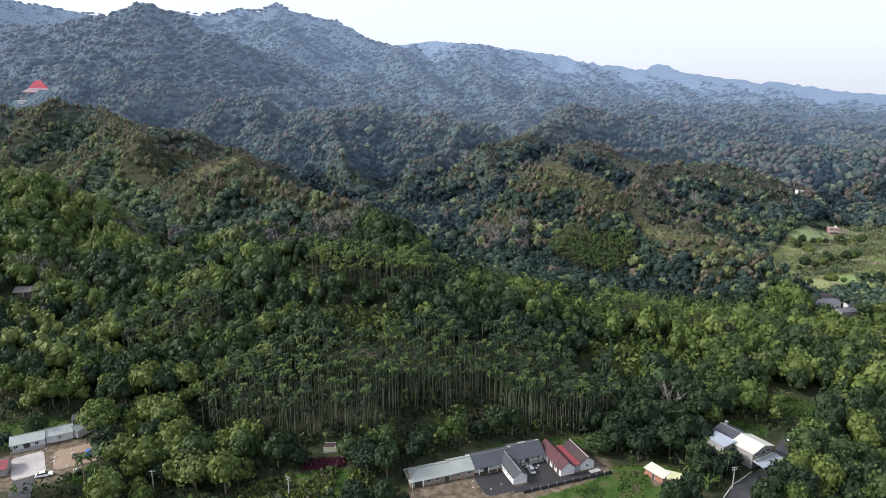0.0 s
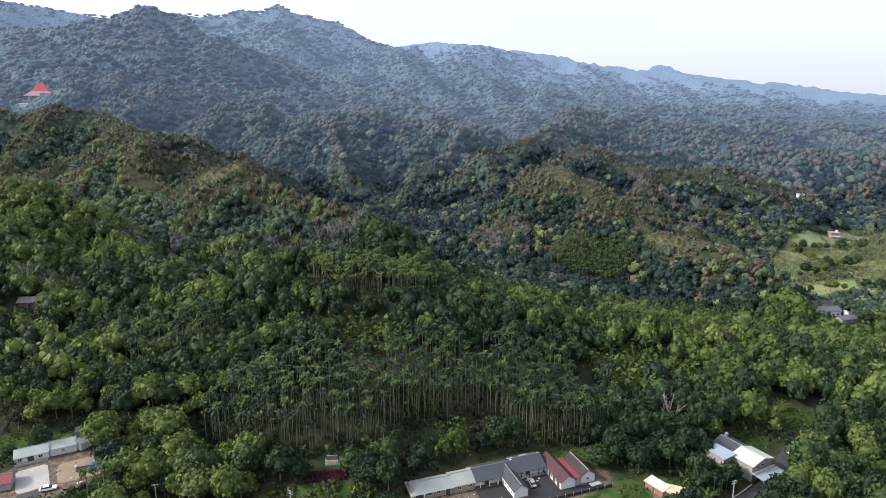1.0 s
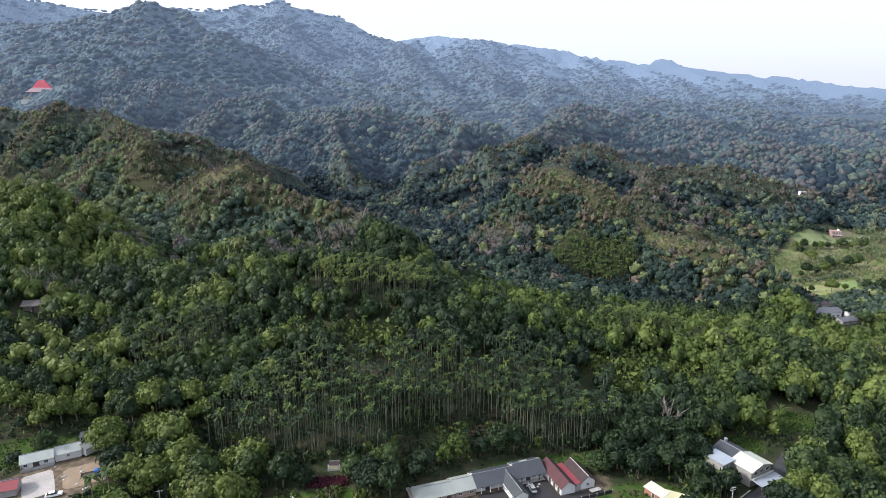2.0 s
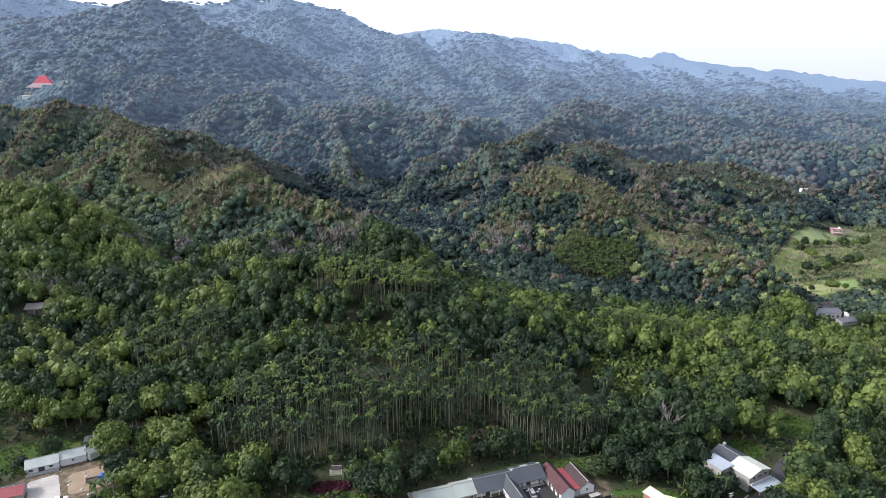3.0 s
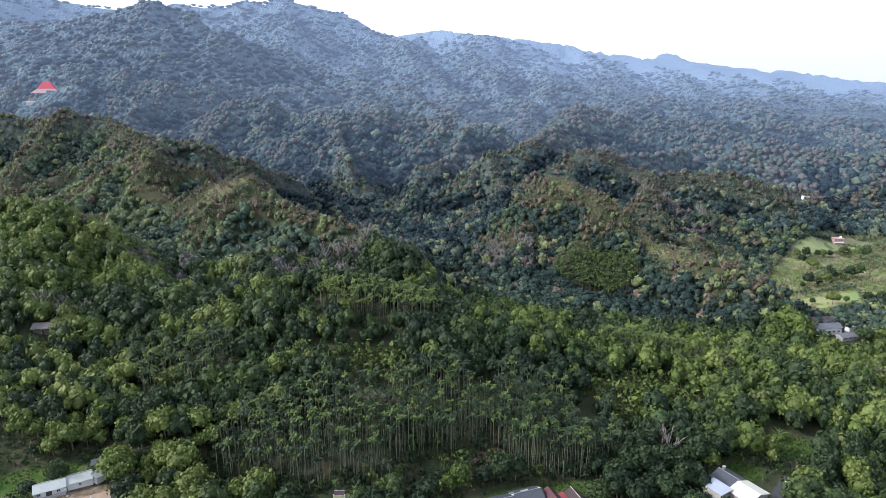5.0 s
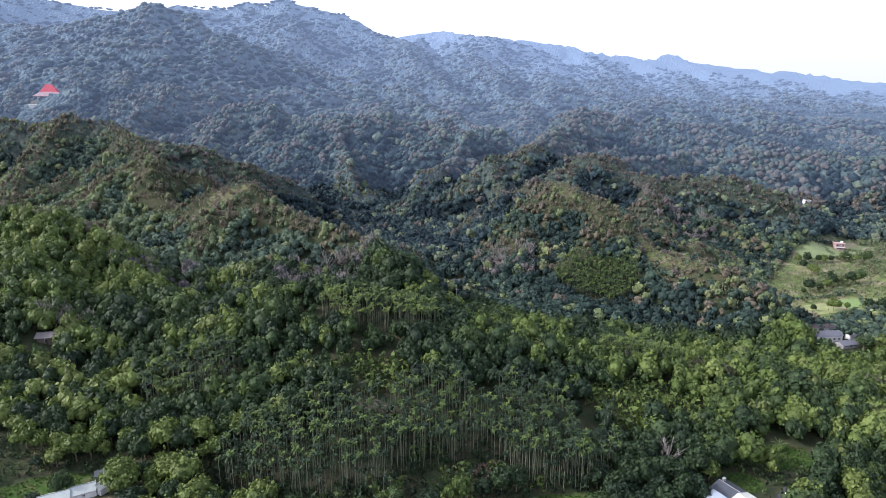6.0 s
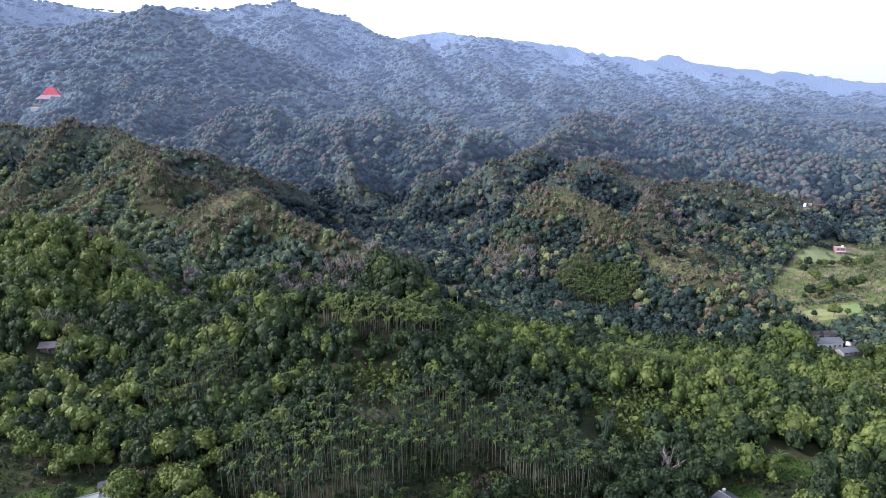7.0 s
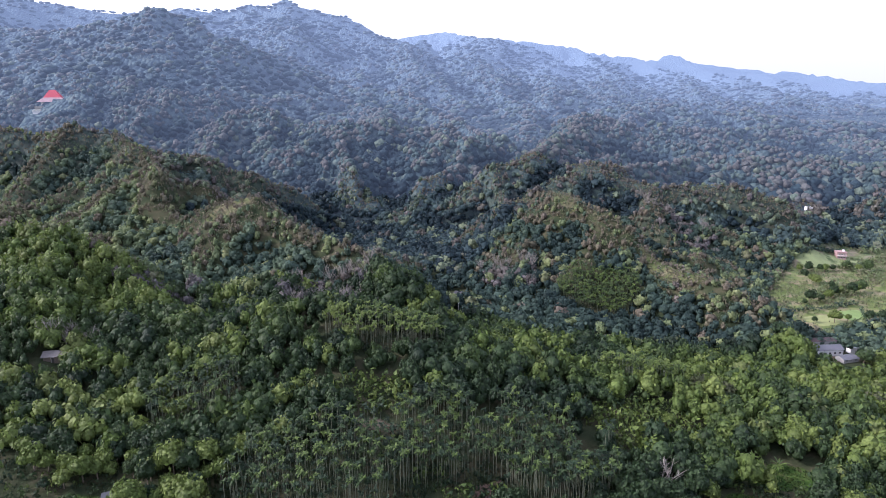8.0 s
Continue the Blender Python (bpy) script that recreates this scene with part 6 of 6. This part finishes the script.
def fence_panel_row():
    f = house("garden_fence", "weathered timber fence behind the wing", 46.0, 181.5, float(land(46, 181.5)), -6, "fence")
    for i in range(7):
        part("post", boxed(i * 2.0, i * 2.0 + 0.12, 0, 0.12, -0.6, 1.7), TIMBER, f)
        if i < 6:
            part("rail", boxed(i * 2.0 + 0.12, i * 2.0 + 2.0, 0.02, 0.1, 1.3, 1.42), TIMBER, f)
            part("rail", boxed(i * 2.0 + 0.12, i * 2.0 + 2.0, 0.02, 0.1, 0.6, 0.72), TIMBER, f)


fence_panel_row()


# ---- buildings in the woods and the valley ----
OLD_SHEET = material("old_grey_sheet", (0.13, 0.12, 0.115), 0.8, grain=0.8, mottle=0.35)


def forest_hut():
    z = float(land(-176, 249))
    h = house("forest_hut", "weathered timber hut with grey sheet roof in the woods", -180.0, 247.5, z, 12, "hut")
    h.scale = (1.3, 1.3, 1.25)
    gable_walls(h, 0, 7.0, 0, 4.5, 2.6, 3.6, TIMBER)
    gable_roof(h, 0, 7.0, 0, 4.5, 2.6, 3.6, OLD_SHEET, over=0.6, cap=OLD_SHEET)
    for x in (0.2, 3.4, 6.6):
        part("stilt", boxed(x, x + 0.2, -0.2, 0.0, -2.5, 2.5), TIMBER, h)
    door(h, 3.0, 1.0, 1.9, y=0.0)


forest_hut()


PALE_SLATE = material("weathered_grey_roof", (0.085, 0.088, 0.104), 0.65, grain=1.2, mottle=0.22)
TAN_ROOF = material("tan_sheet_roof", (0.46, 0.36, 0.24), 0.6, grain=1.0, mottle=0.2)


def valley_hamlet():
    z = -4.5
    a = house("hamlet_house", "pale cream-roofed house among trees in the valley", 204.0, 342.0, z, -40, group="hamlet houses")
    gable_walls(a, 0, 8, 0, 6, 3.6, 5.0, GREY_PLASTER)
    gable_roof(a, 0, 8, 0, 6, 3.6, 5.0, TAN_ROOF)
    for x in (1.8, 4.0, 6.2):
        window(a, x, 1.4, 1.4, 1.2, y=0.0)
    b = house("hamlet_house", "long grey-roofed house with white walls in the valley", 210.0, 331.0, z, 6, group="hamlet houses")
    gable_walls(b, 0, 16, 0, 7, 4.2, 5.8, WHITEWASH)
    gable_roof(b, 0, 16, 0, 7, 4.2, 5.8, PALE_SLATE)
    for x in (2.0, 5.0, 8.0, 11.0, 14.0):
        window(b, x, 1.4, 1.4, 1.2, y=0.0)
    c = house("hamlet_house", "low grey-roofed house before the others in the valley", 220.0, 322.0, z, 14, group="hamlet houses")
    gable_walls(c, 0, 10, 0, 6, 2.4, 3.6, GREY_PLASTER)
    gable_roof(c, 0, 10, 0, 6, 2.4, 3.6, PALE_SLATE)
    for x in (2.0, 5.0, 8.0):
        window(c, x, 1.0, 1.3, 1.0, y=0.0)
    e = house("hamlet_shed", "low shed with a rusty red sheet roof behind the long house", 208.0, 340.5, z, 6, "shed", "hamlet houses")
    part("wall", boxed(0, 20, 0, 4, -1, 5.2), GREY_PLASTER, e)
    roof_pitch(e, (-0.3, -0.3, 5.3), (20.3, -0.3, 5.3), (20.3, 4.3, 5.9), (-0.3, 4.3, 5.9), RUST_DARK)
    d = house("hamlet_shed", "white box-shaped shed in the valley", 234.0, 338.0, float(land(236, 339)), 10, "shed", "hamlet houses")
    part("wall", boxed(0, 6, 0, 4, -1, 3.2), WHITEWASH, d)
    roof_pitch(d, (-0.3, -0.3, 3.3), (6.3, -0.3, 3.3), (6.3, 4.3, 3.6), (-0.3, 4.3, 3.6), SILVER_ROOF)


valley_hamlet()


def field(label, x, y, turn, sx, sy, colour, seed):
    """A cultivated field: a thin uneven sheet of crop that follows the ground."""
    nx, ny = 14, 10
    u, v = np.meshgrid(np.linspace(-1, 1, nx), np.linspace(-1, 1, ny))
    u, v = u.reshape(-1), v.reshape(-1)
    rim = 1 - 0.10 * np.abs(smooth_noise(u * 3 + seed, v * 3, 1.0, seed)) - 0.06 * (u * v) ** 2
    c, w = math.cos(radians(turn)), math.sin(radians(turn))
    px, py = x + u * rim * sx * c - v * rim * sy * w, y + u * rim * sx * w + v * rim * sy * c
    pz = land(px, py) + np.where((np.abs(u) > 0.99) | (np.abs(v) > 0.99), -0.2, 0.35 + 0.12 * smooth_noise(px, py, 2.5, seed))
    i = (np.arange(ny - 1)[:, None] * nx + np.arange(nx - 1)[None]).reshape(-1)
    mesh = bpy.data.meshes.new("crop_field")
    fill_mesh(mesh, np.stack([px, py, pz], -1), np.stack([i, i + 1, i + 1 + nx, i + nx], -1))
    ob = part("crop_field", mesh, material("crop", colour, 0.9, grain=3.0, mottle=0.28, bump=0.2))
    return tagged(ob, label, "field", kind="structure")


field("flat pale green paddy field below a hedge", 345, 549, 20, 38, 9.5, (0.150, 0.185, 0.078), 1)
field("vivid green paddy field in the valley", 284, 413, 15, 13, 11, (0.120, 0.180, 0.052), 2)
field("yellowish green grass field in the valley", 256, 403, 20, 12, 10, (0.180, 0.200, 0.075), 3)
field("straw-coloured harvested field in the valley", 305, 402, 15, 13, 6, (0.270, 0.230, 0.140), 4)


def valley_hedges():
    """Hedges along the field edges and short rows of young crops."""
    r = np.random.default_rng(31)
    x, y, size, tint = [], [], [], []
    for line, big, tone in ((((303, 541), (331, 553), (372, 574)), 2.0, 0.10), (((316, 528), (345, 534), (374, 545)), 1.4, 0.30), (((268, 394), (284, 400), (298, 430)), 1.3, 0.40),
                            (((244, 420), (268, 424), (302, 436)), 1.8, 0.22), (((290, 392), (322, 402)), 1.5, 0.34), (((250, 384), (276, 392)), 1.6, 0.3)):
        for (ax, ay), (bx, by) in zip(line, line[1:]):
            n = int(math.hypot(bx - ax, by - ay) / 1.3)
            k = np.linspace(0, 1, n, endpoint=False)
            x.append(ax + (bx - ax) * k + r.normal(scale=0.4, size=n))
            y.append(ay + (by - ay) * k + r.normal(scale=0.4, size=n))
            size.append(r.uniform(0.6, 1.25, n) * big)
            tint.append(np.clip(r.normal(tone, 0.07, n), 0, 0.6))
    for row in range(6):
        n = 9
        x.append(299 + row * 3.4 + r.normal(scale=0.2, size=n))
        y.append(514 + np.arange(n) * 1.7 + r.normal(scale=0.2, size=n))
        size.append(r.uniform(0.7, 1.0, n))
        tint.append(r.uniform(0.4, 0.6, n))
    x, y, size, tint = (np.concatenate(a) for a in (x, y, size, tint))
    tagged(plant("field_hedges", "low green hedges and crop rows along valley fields", SCRUB_SHAPES, x, y, land(x, y) - 0.3, size, size * 1.2, tint, r, LEAVES_HILL), category="hedge")


valley_hedges()


def pink_house():
    z = float(land(362, 560))
    PINK = material("pink_wall", (0.32, 0.21, 0.20), 0.85, grain=0.8)
    h = house("pink_house", "small two-storey pink and white house by the fields", 358.0, 558.0, z, -10)
    part("wall", boxed(0, 8, 0, 7, -1, 6.4), PINK, h)
    part("flat_roof", boxed(-0.4, 8.4, -0.4, 7.4, 6.4, 6.7), PINK, h)
    part("balcony", boxed(0, 8, -1.2, -0.02, 3.1, 3.4), WHITEWASH, h)
    for x in (1.8, 4.0, 6.2):
        window(h, x, 1.0, 1.3, 1.3, y=0.0)
        window(h, x, 4.2, 1.3, 1.3, y=0.0)
    part("roof_tank", boxed(5.5, 7.0, 3, 4.5, 6.7, 8.2), WHITE_PAINT, h)
    d = house("white_shed", "white-roofed farm shed in the upper valley", 406.0, 700.0, float(land(408, 703)) - 1.6, 5, "shed")
    d.scale = (0.7, 0.8, 0.85)
    part("wall", boxed(0, 11, 0, 5, -1.5, 3.0), WHITEWASH, d)
    roof_pitch(d, (-0.4, -0.4, 3.1), (11.4, -0.4, 3.1), (11.4, 5.4, 3.5), (-0.4, 5.4, 3.5), WHITEWASH)


pink_house()


def temple():
    """The hall with a tall red roof on the far ridge."""
    z = 124.0
    t = house("hilltop_temple", "white hilltop temple with a tall pointed red roof", -716.0, 1072.0, z, 18, "temple")
    t.scale = (1.5, 1.2, 1.05)
    part("terrace", boxed(0, 36, -5, 18, -12, 1.0), GREY_PLASTER, t)
    part("wall", boxed(6, 30, 0, 16, 1.0, 8.0), WHITEWASH, t)
    bm = bmesh.new()
    top = [bm.verts.new(p) for p in ((15, 6, 27), (21, 6, 27), (21, 10, 27), (15, 10, 27))]
    mid = [bm.verts.new(p) for p in ((9, 1, 15), (27, 1, 15), (27, 15, 15), (9, 15, 15))]
    bm.faces.new(mid[::-1])
    bm.faces.new(top)
    for i in range(4):
        j = (i + 1) % 4
        bm.faces.new((mid[i], mid[j], top[j], top[i]))
    low = bmesh.new()
    rim = [low.verts.new(p) for p in ((2, -4, 8), (34, -4, 8), (34, 20, 8), (2, 20, 8))]
    neck = [low.verts.new(p) for p in ((9, 1, 15), (27, 1, 15), (27, 15, 15), (9, 15, 15))]
    low.faces.new(rim[::-1])
    low.faces.new(neck)
    for i in range(4):
        j = (i + 1) % 4
        low.faces.new((rim[i], rim[j], neck[j], neck[i]))
    part("lower_roof", low, material("temple_grey_roof", (0.34, 0.24, 0.26), 0.7, grain=3, mottle=0.2), t, "greyish pink lower roof")
    part("roof", bm, material("temple_red_roof", (0.52, 0.09, 0.12), 0.6, grain=3, mottle=0.15), t, "tall red pointed roof")
    w = house("temple_annex", "low white annex below the hilltop temple", -712.0, 1056.0, z - 7, 18, "building")
    part("wall", boxed(0, 20, 0, 8, -8, 1.5), WHITEWASH, w)
    roof_pitch(w, (-0.5, -0.5, 1.7), (20.5, -0.5, 1.7), (20.5, 8.5, 3.0), (-0.5, 8.5, 3.0), SILVER_ROOF)


temple()
road("valley_road", "narrow concrete road through the woods", [(-4, 318), (-5, 330), (-2, 345), (3, 362)], 4.5, CONCRETE, 0.2)
road("valley_road", "narrow asphalt road between trees", [(1, 396), (5, 408)], 6.0, ASPHALT, 0.2)
flat_patch("terrace_patch", "bare tan earth patch in the clearing", 90.0, 349.0, float(land(90, 349)) + 0.1, 5, 8.0, 4.0, material("tan_earth", (0.26, 0.20, 0.14), 0.95, grain=1.5, mottle=0.3), 9, 0.1)
for p in PATTERNS:
    for o in (*p.children, p):
        bpy.data.objects.remove(o)
